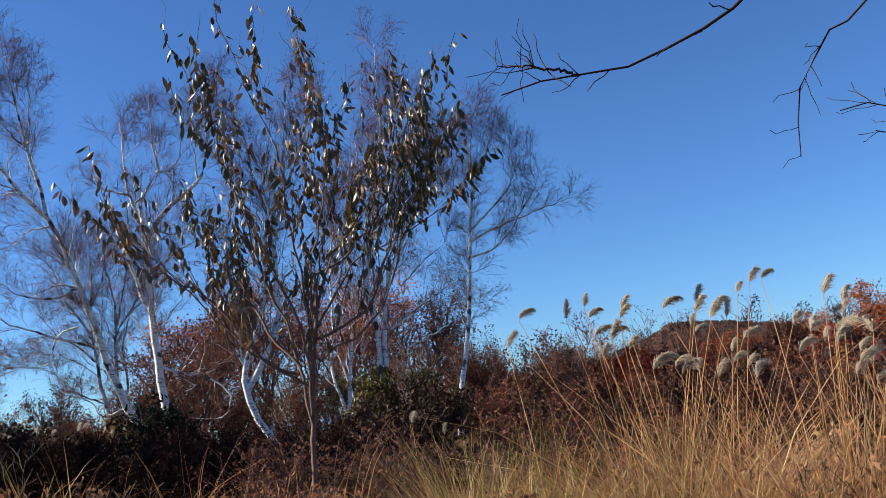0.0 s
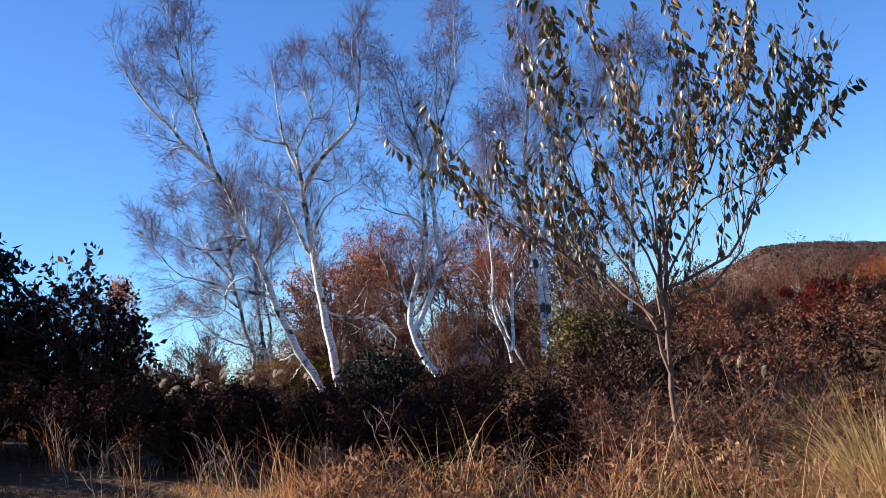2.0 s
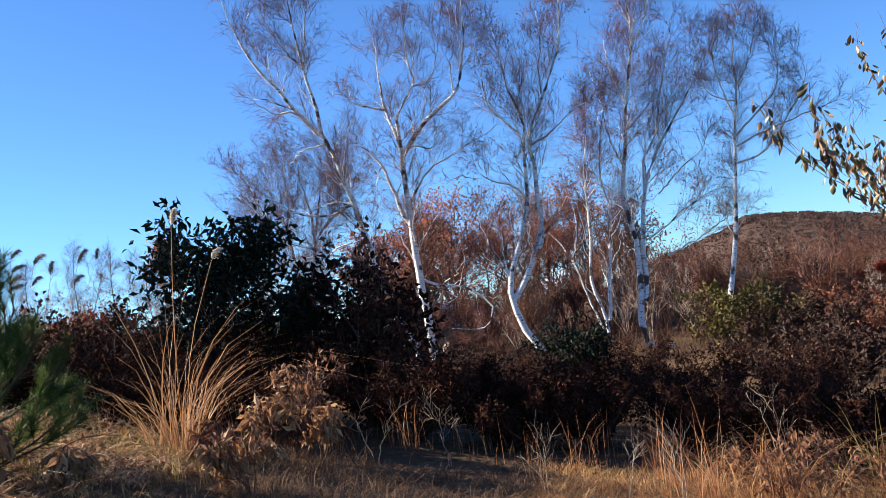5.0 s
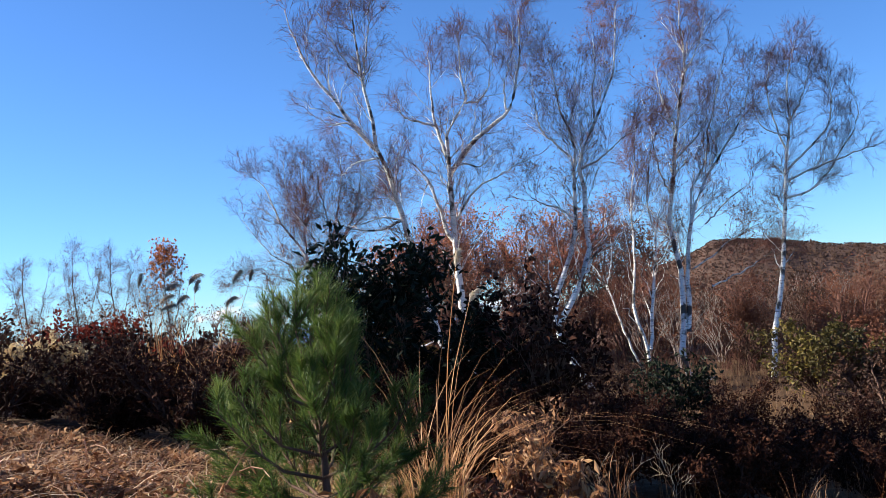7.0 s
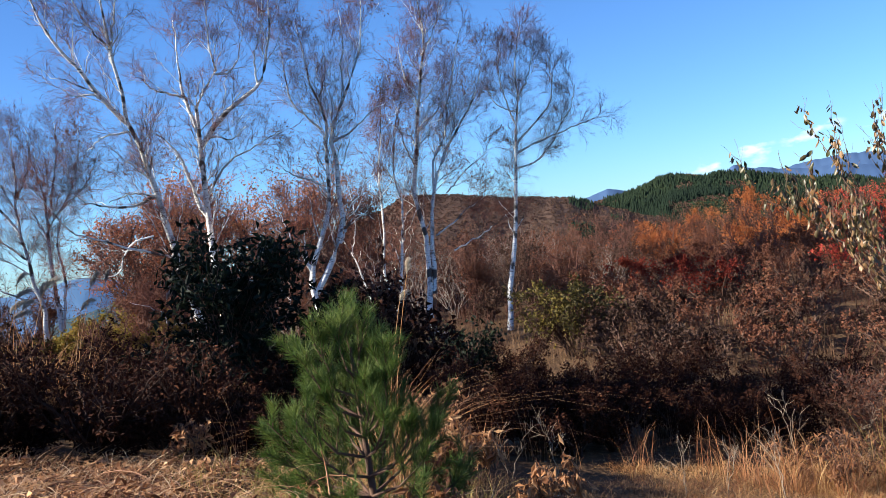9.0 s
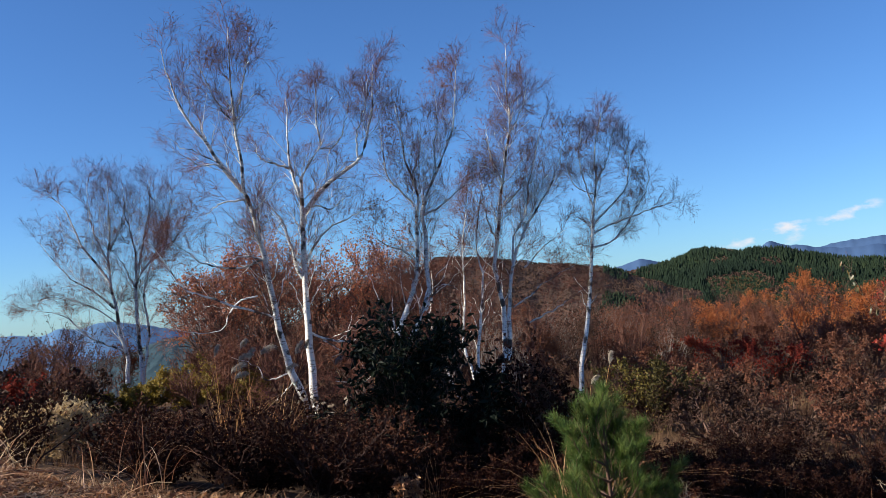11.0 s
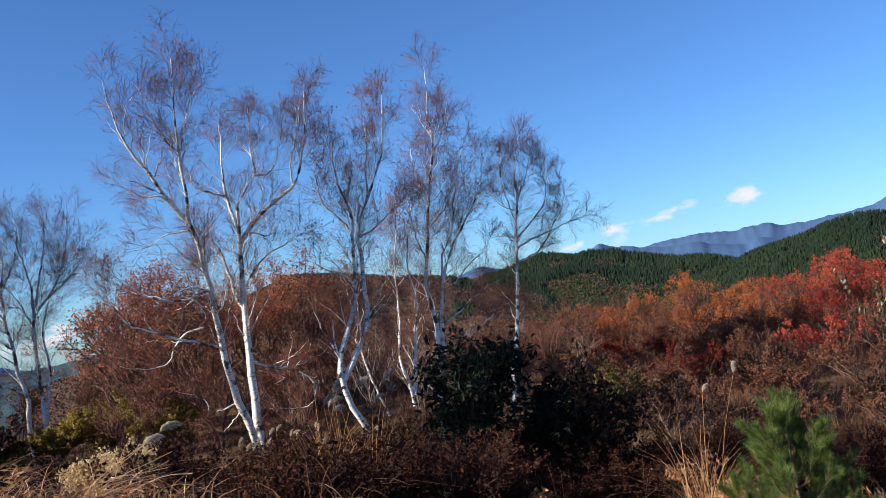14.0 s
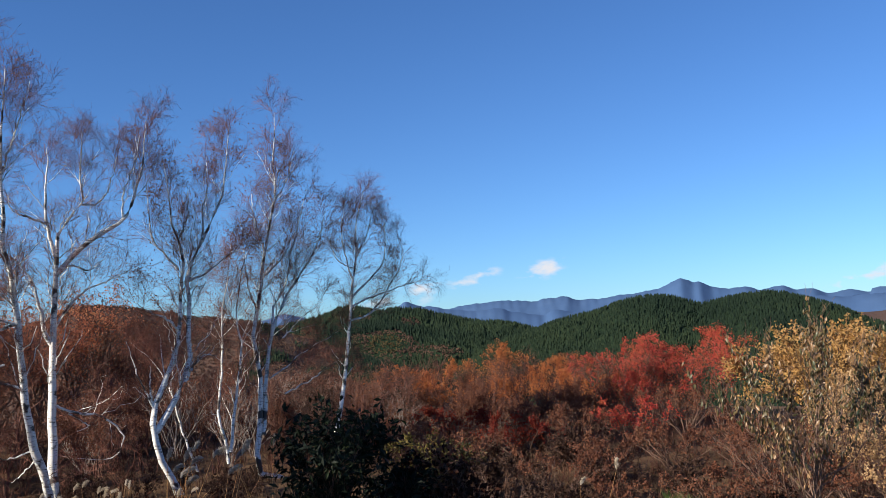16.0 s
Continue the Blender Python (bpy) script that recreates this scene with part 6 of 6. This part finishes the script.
def build_grass():
    # tall clumps on the low end of the bank
    spots = [(4.6, 11.4, 2.3, 5, .5), (5.2, 11.9, 2.6, 7, .3), (5.9, 11.3, 2.7, 7, .2), (4.2, 12.3, 2.2, 5, .6), (5.0, 12.8, 2.6, 6, .3), (6.2, 12.4, 2.7, 7, .2), (6.8, 11.6, 2.6, 6, .2),
             (3.8, 11.2, 1.9, 2, .9), (3.3, 12.1, 1.7, 2, .9), (5.6, 10.5, 2.1, 4, .4), (6.4, 10.4, 2.3, 5, .2), (4.6, 10.4, 1.7, 1, .9), (7.2, 12.8, 2.8, 6, .2), (3.6, 13.2, 2.0, 3, .4), (7.6, 10.9, 2.5, 5, .2), (4.0, 10.0, 1.4, 0, .9), (5.3, 9.6, 1.4, 0, .5), (6.2, 9.4, 1.5, 1, .4)]
    for i, (x, y, h, p, g) in enumerate(spots):
        pampas(on_ground(x, y), h * (1.08 if y > 11 else 1.0), 0.9, (p + 7 if x > 4.9 else 1 if x > 4.1 else 0) if y > 11 else 0, 400 + i, green=0.45 * g, low=0.78, blades_n=1050)
    for i, (x, y, h, p, g) in enumerate([(-5.8, 11.95, 1.95, 2, 0.0), (-9.35, 15.5, 1.95, 3, 0), (-9.0, 15.7, 1.75, 4, 0), (-8.75, 15.4, 1.8, 4, 0), (-7.0, 17.6, 2.2, 3, 0), (2.9, 15.4, 1.6, 3, 0)]):
        # clumps left of x -6 take the plume colour greyed for backlight
        pampas(on_ground(x, y), h, 0.55, p, 440 + i, green=g, blades_n=130 if i == 0 else 110, label="thin clump of dry silver grass", group="small silver grass clumps", plume=(0.17, 0.25) if x < -6 else (0.12, 0.16), plume_mat=M_PLUME_BACKLIT if x < -6 else None)
    # bleached clumps in the sun behind the thicket
    for i, (x, y, h, p) in enumerate([(-7.9, 26.0, 1.6, 3), (-7.4, 26.6, 1.75, 4), (-6.9, 24.4, 1.5, 3), (-6.7, 27.2, 1.7, 4), (-8.5, 26.9, 1.5, 2), (-5.6, 26.5, 1.4, 2)]):
        pampas(on_ground(x, y), h, 1.1, p, 452 + 3 * i, blades_n=420, label="bleached clump of silver grass in full sun", group="small silver grass clumps", plume=(0.2, 0.3))
    # a leaning clump with two heavy plumes at the rim of the clearing
    rng = np.random.default_rng(466)
    at = on_ground(-12.75, 10.0)
    root = empty("silver_grass", at, "leaning dry grass stalks with two heavy cream plumes", "grass clump", "small silver grass clumps")
    for i in range(11):
        reach, top = rng.uniform(0.6, 1.0), rng.uniform(0.6, 0.9)
        foot = np.array([rng.normal(0, 0.05), rng.normal(0, 0.05), 0])
        c = curve([foot - (0, 0, 0.05), foot + (reach * 0.35, rng.normal(0, 0.04), top * 0.62), foot + (reach, rng.normal(0, 0.09), top * (1.02 if i < 2 else rng.uniform(0.6, 1.0)))], 9)
        stalk = mesh_object("stalk", *tubes(c[None], np.linspace(0.0045, 0.0022, 9)[None], 5), M_STRAW, root)
        if i < 2:
            v, f = plume_mesh(rng, 0.13, 1.1, 0.1)
            mesh_object("plume", v + c[-1], f, M_PLUME, stalk, "heavy cream plume")
    # bent stalks heaped on the clearing
    for i, (x, y) in enumerate([(-12.9, 12.3), (-12.5, 12.8), (-13.4, 12.5), (-14.0, 11.6), (-11.6, 12.9), (-10.2, 12.3)]):
        rng = np.random.default_rng(470 + i)
        root = empty("stalk_heap", on_ground(x, y), "heap of bent bleached grass stalks", "dry stalks", "heaps of stalks")
        n = 34
        foot = np.stack([rng.normal(0, 0.25, n), rng.normal(0, 0.2, n), rng.uniform(0, 0.2, n)], -1)
        v, q = blades(foot, rng.uniform(0, 6.28, n), rng.uniform(0.4, 1.15, n), rng.uniform(0.6, 2.2, n), rng.uniform(0.006, 0.012, n), rng, 7, 0.9)
        mesh_object("blade_tuft", v, q, M_STRAW, root)
    # standing weeds along the edge of the clearing
    grass_field("weeds", (-1.9, 4.4), (12.0, 13.8), 1700, (0.35, 0.95), M_RED_GRASS, "standing reddish-tan dry weeds", 501, (0.05, 1.7), (0.004, 0.009), 0.95, 6)
    grass_field("weeds", (-1.3, 4.8), (11.4, 13.2), 2200, (0.35, 0.95), M_DRY_GRASS, "standing golden dry grass", 502, (0.2, 2.0), (0.005, 0.011), 0.93, 6, lambda x, y: y > 12.0 - 0.35 * x)
    grass_field("weeds", (1.0, 5.0), (10.2, 13.0), 2200, (0.5, 1.3), M_RED_GRASS, "tall reddish dry grass", 507, (0.2, 2.2), (0.005, 0.011), 0.9, 6, lambda x, y: y > 11.8 - 0.35 * x)
    grass_field("weeds", (-0.4, 4.8), (11.2, 13.0), 360, (0.4, 1.0), M_GREEN_GRASS, "yellow-green grass among the dry", 503, (0.2, 0.9), (0.006, 0.012), 1.0, 6)
    grass_field("tall_grass", (4.7, 8.8), (10.9, 13.6), 4200, (1.3, 2.4), M_DRY_GRASS, "dense tall tan grass leaves below the plumes", 509, (0.4, 1.6), (0.009, 0.019), 0.85, 6, lambda x, y: x > 4.5 + 0.3 * (y - 10.9))
    grass_field("tall_grass", (3.2, 8.2), (10.4, 12.8), 1500, (0.6, 1.5), M_GREEN_GRASS, "yellow-green grass leaves below the plumes", 510, (0.4, 1.7), (0.008, 0.016), 0.9, 6)
    grass_field("tall_grass", (4.4, 8.8), (10.8, 14.0), 9000, (1.0, 2.3), M_RED_GRASS, "tangled red-brown dead grass below the plumes", 514, (0.5, 2.4), (0.004, 0.009), 0.9, 6, lambda x, y: x > 3.4 + 0.5 * (y - 10.8))
    grass_field("weeds", (-7.6, -1.3), (12.8, 14.2), 420, (0.25, 0.75), M_RED_GRASS, "scattered dead weeds at the thicket's edge", 508, (0.05, 0.7), (0.004, 0.008), 0.95, 5)
    grass_field("weeds", (-13, 3), (14.0, 18), 3500, (0.25, 0.7), M_SHADE_GRASS, "thin dead weeds at the thicket, coloured dull for its shade", 504, (0.05, 0.6), (0.003, 0.006), 0.6, 4)
    # short dry grass of the clearing
    # pale blades stop near x -2.6, where the pine's shade is wanted
    grass_field("dry_grass", (-7, 6), (6.0, 13.3), 40000, (0.04, 0.14), M_DRY_GRASS, "short tan dry grass", 505, (0.6, 1.8), (0.003, 0.007), 0.4, 3, lambda x, y: (y < 13.3) & (x > -2.6 + 0.8 * hills_noise(x, y, 0.8, 2)))
    grass_field("dry_grass", (-2.9, 1.5), (10.6, 13.2), 5000, (0.08, 0.22), M_RED_GRASS, "matted tan grass at the foot of the weeds", 511, (0.6, 2.0), (0.004, 0.009), 0.5, 4)
    grass_field("dry_grass", (-2.9, 1.6), (10.9, 14.0), 16000, (0.08, 0.22), M_DRY_GRASS, "matted pale dry grass at the path's edge", 515, (0.6, 2.0), (0.004, 0.008), 0.6, 4, lambda x, y: hills_noise(x, y, 1.1, 3) > -0.45)
    # duller blades fill that side in place of a cast shadow
    grass_field("dry_grass", (-5.6, -1.6), (7.5, 13.0), 13000, (0.07, 0.24), M_SHADE_GRASS, "matted grass beside the young pine, dulled to stand for shade", 516, (0.6, 2.0), (0.004, 0.009), 0.7, 4)
    grass_field("dry_grass", (-7.4, -5.0), (9.4, 12.4), 1500, (0.15, 0.4), M_GREEN_GRASS, "green grass round the young pine", 517, (0.3, 1.4), (0.004, 0.008), 0.85, 5)
    grass_field("dry_grass", (-22, 11), (-6, 8.5), 30000, (0.05, 0.16), M_SHADE_GRASS, "short dead grass along the path", 512, (0.6, 1.8), (0.004, 0.009), 0.5, 3, lambda x, y: hills_noise(x, y, 1.6, 6) > -0.35)
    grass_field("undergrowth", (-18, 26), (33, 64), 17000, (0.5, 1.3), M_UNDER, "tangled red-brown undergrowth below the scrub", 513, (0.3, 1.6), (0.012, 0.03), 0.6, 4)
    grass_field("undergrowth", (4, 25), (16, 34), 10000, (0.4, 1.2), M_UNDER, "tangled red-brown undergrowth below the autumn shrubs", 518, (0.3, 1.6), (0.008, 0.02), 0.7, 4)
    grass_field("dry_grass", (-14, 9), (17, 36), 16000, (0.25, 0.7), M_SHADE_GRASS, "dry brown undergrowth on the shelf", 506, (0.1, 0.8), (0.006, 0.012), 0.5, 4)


build_grass()


def litter_height(x, y):
    lumps = np.maximum(hills_noise(x, y, 0.42, 9) + 0.35 * hills_noise(x, y, 0.13, 4), 0)
    low = 1.15 - 0.85 * smooth_step(9.8, 11.6, y) * smooth_step(-12.5, -10.5, x)
    return 0.02 + 0.34 * np.exp(-((x + 12.9) / 2.0) ** 2 - ((y - 11.2) / 1.2) ** 2) + 0.45 * low * lumps * (1 - smooth_step(-6.5, -4.6, x))


def build_litter():
    """Cut bracken and leaves heaped over the clearing, with a few bare sticks."""
    rng = np.random.default_rng(61)
    n = 84000
    x, y = rng.uniform(-17, -4.6, n), rng.uniform(6.8, 14.3, n)
    heap = litter_height(x, y)
    rag = 0.5 * hills_noise(x, y, 0.9, 5) + 0.3 * hills_noise(x, y, 0.3, 7)
    keep = (y < 14.0 - 0.7 * smooth_step(-12.2, -10.4, x) + 0.5 * rag) & (y > 7.4 + rag) & (x > -16.2 + rag) & (x < -5.3 + rag)
    x, y, heap = x[keep], y[keep], heap[keep]
    n = len(x)
    z = ground_z(x, y) + rng.uniform(0.5, 1.0, n) * heap
    d = rng.normal(0, 1, (n, 3)) * np.array([1, 1, 0.6])
    ln = 0.02 + 0.06 * rng.random(n) ** 1.6 + 0.06 * (rng.random(n) > 0.95)
    v, f = leaf_quads(np.stack([x, y, z + 0.01], -1), d, ln, ln * rng.uniform(0.12, 0.4, n), rng, 1.1)
    tagged(mesh_object("bracken_litter", v, f, M_LITTER), "heaped dead bracken and dry leaves", "leaf litter", kind="stuff")
    n = 26000
    x, y = rng.uniform(-17, -4.6, n), rng.uniform(7.2, 14.3, n)
    rag = 0.5 * hills_noise(x, y, 0.9, 5) + 0.3 * hills_noise(x, y, 0.3, 7)
    keep = (y < 14.0 - 0.7 * smooth_step(-12.2, -10.4, x)) & (y > 7.6 + rag) & (x > -16.2 + rag) & (x < -5.3 + rag)
    x, y = x[keep], y[keep]
    n = len(x)
    root = np.stack([x, y, ground_z(x, y) + litter_height(x, y) * rng.uniform(0.5, 1.05, n)], -1)
    v, q = blades(root, rng.uniform(0, 6.28, n), rng.uniform(0.05, 0.2, n) * rng.uniform(0.5, 1.4, n), rng.uniform(1.0, 3.6, n), rng.uniform(0.004, 0.010, n), rng, 5, 0.4)
    tagged(mesh_object("dry_stalks", v, q, M_STRAW), "bent pale dry stalks over the litter", "dry stalks", kind="stuff")
    # cut stems lying about
    n = 2600
    x, y = rng.uniform(-16.2, -5.6, n), rng.uniform(7.8, 13.2, n)
    keep = y < 13.2 - 1.4 * smooth_step(-12.2, -10.4, x)
    x, y = x[keep], y[keep]
    n = len(x)
    a, length = rng.normal(0, 0.8, n), rng.uniform(0.15, 0.65, n)
    u = np.linspace(-0.5, 0.5, 5)
    px = x[:, None] + np.cos(a)[:, None] * length[:, None] * u + rng.normal(0, 0.012, (n, 5))
    py = y[:, None] + np.sin(a)[:, None] * length[:, None] * u + rng.normal(0, 0.012, (n, 5))
    pz = (ground_z(x, y) + litter_height(x, y) * 0.95 + 0.02)[:, None] + rng.uniform(-0.12, 0.3, (n, 1)) * length[:, None] * (u + 0.5) - 0.06 * (u * 2) ** 2
    v, q = tubes(np.stack([px, py, pz], -1), rng.uniform(0.002, 0.005, (n, 1)) * np.linspace(1, 0.6, 5)[None], 4)
    tagged(mesh_object("cut_stems", v, q, M_STRAW), "pale cut stems lying over the litter", "dry stalks", kind="stuff")


build_litter()


# ---- trees that reach in from outside the view ----
def build_overhang():
    rng = np.random.default_rng(88)
    base = on_ground(8.6, 8.2)
    root = empty("bare_tree", base, "leafless tree reaching over with knobbly budded branches", "tree")
    o = np.array(base)
    trunk = curve(np.array([(8.6, 8.2, base[2] - 0.1), (8.5, 8.2, -1.0), (8.3, 8.25, 0.6), (8.1, 8.3, 2.2)]) - o, 10)
    mesh_object("trunk", *tubes(trunk[None], np.linspace(0.11, 0.06, 10)[None], 10), M_SMOOTH_BARK, root, smooth=True)
    arms = [(0.024, 0.004, [(8.1, 8.3, 1.9), (6.6, 9.3, 1.3), (5.85, 9.7, 0.92), (5.39, 9.9, 0.54), (5.1, 9.9, 0.39), (4.94, 9.9, 0.32), (4.76, 9.9, 0.26), (4.6, 9.9, 0.23), (4.39, 9.9, 0.21), (4.2, 9.9, 0.22), (3.99, 9.9, 0.16)]),
            (0.016, 0.003, [(8.1, 8.3, 1.7), (6.8, 9.4, 1.1), (5.99, 9.9, 0.40), (5.84, 9.9, 0.34), (5.73, 9.9, 0.19), (5.62, 9.9, 0.05), (5.55, 9.9, -0.17), (5.53, 9.9, -0.39)]),
            (0.014, 0.003, [(8.2, 8.3, 1.1), (6.9, 9.3, 0.3), (6.13, 9.9, -0.12), (5.99, 9.9, -0.12), (5.77, 9.9, -0.16)]),
            (0.01, 0.003, [(4.42, 9.9, 0.22), (4.35, 9.9, 0.25), (4.17, 9.9, 0.30), (4.0, 9.9, 0.33)]),
            (0.01, 0.003, [(6.9, 9.3, 0.3), (6.4, 9.8, -0.1), (6.1, 9.9, -0.29), (5.93, 9.9, -0.29)])]
    P, R = [], []
    for r0, r1, pts in arms:
        c = curve(np.array(pts) - o, 22, 0.008, rng)
        P.append(c), R.append(np.linspace(r0, r1, 22))
        mesh_object("limb", *tubes(c[None], R[-1][None], 8), M_SHADE_TWIG, root, smooth=True)
    P2, R2 = spawn(np.array(P), np.array(R), 16, rng, 0.4, 50, 0.28, 0.2, 5, 0.06, 0.6, 0.5, 0.3)
    R2 = np.clip(R2, 0.0018, 0.004)
    mesh_object("branchwork", *tubes(P2, R2, 5), M_SHADE_TWIG, root, "short twigs with buds")
    # an oak-like tree whose dark leaves hang into the picture
    base = on_ground(-20.4, 18.2)
    o = np.array(base)
    rng = np.random.default_rng(89)
    root = empty("broadleaved_tree", base, "tree with dark brown-green clustered leaves on spreading boughs", "tree")
    trunk = curve(np.array([(-20.4, 18.2, base[2] - 0.1), (-20.2, 18.2, 3.0), (-19.9, 18.0, 5.5), (-19.6, 18.0, 8.5)]) - o, 12)
    mesh_object("trunk", *tubes(trunk[None], np.linspace(0.2, 0.08, 12)[None], 12), M_SMOOTH_BARK, root, smooth=True)
    P, R = [], []
    for z0, tip in ((4.0, (-15.0, 17.0, 5.4)), (4.6, (-14.6, 17.0, 5.9)), (5.2, (-14.3, 17.1, 6.6)), (5.8, (-14.6, 17.2, 7.2)), (6.4, (-15.0, 17.4, 8.0)), (4.4, (-15.6, 16.6, 6.2)), (5.0, (-18.5, 15.4, 7.2)), (6.5, (-21.5, 20.0, 9.0)), (5.4, (-22.5, 16.5, 7.8))):
        s = np.array((-20.0, 18.1, z0))
        t = np.array(tip)
        c = curve(np.array([s, s * 0.5 + t * 0.5 + (0, 0, 0.4), t]) - o, 12, 0.03, rng)
        P.append(c), R.append(np.linspace(0.06, 0.012, 12))
        mesh_object("limb", *tubes(c[None], R[-1][None], 8), M_SMOOTH_BARK, root, smooth=True)
    P2, R2 = spawn(np.array(P), np.array(R), 12, rng, 0.4, 45, 1.15, 0.1, 6, 0.06, 0.5, 0.4, 0.5)
    P3, R3 = spawn(P2, np.clip(R2, 0.006, 0.02), 6, rng, 0.3, 45, 0.55, 0.0, 4, 0.06, 0.6, 0.5, 0.3)
    mesh_object("branchwork", *joined([tubes(P2, np.clip(R2, 0.006, 0.02), 5), tubes(P3, np.clip(R3, 0.004, 0.01), 4)]), M_TWIG, root)
    n = 7000
    ends = P3[:, 3]
    at = ends[rng.integers(0, len(ends), n)] + rng.normal(0, 0.07, (n, 3))
    v, f = leaf_quads(at, rng.normal(0, 1, (n, 3)) + np.array([0, 0, -0.3]), rng.uniform(0.1, 0.18, n), rng.uniform(0.05, 0.085, n), rng)
    mesh_object("foliage", v, f, M_BUSH_SHADE, root, "clusters of dark brown-green leaves")


build_overhang()
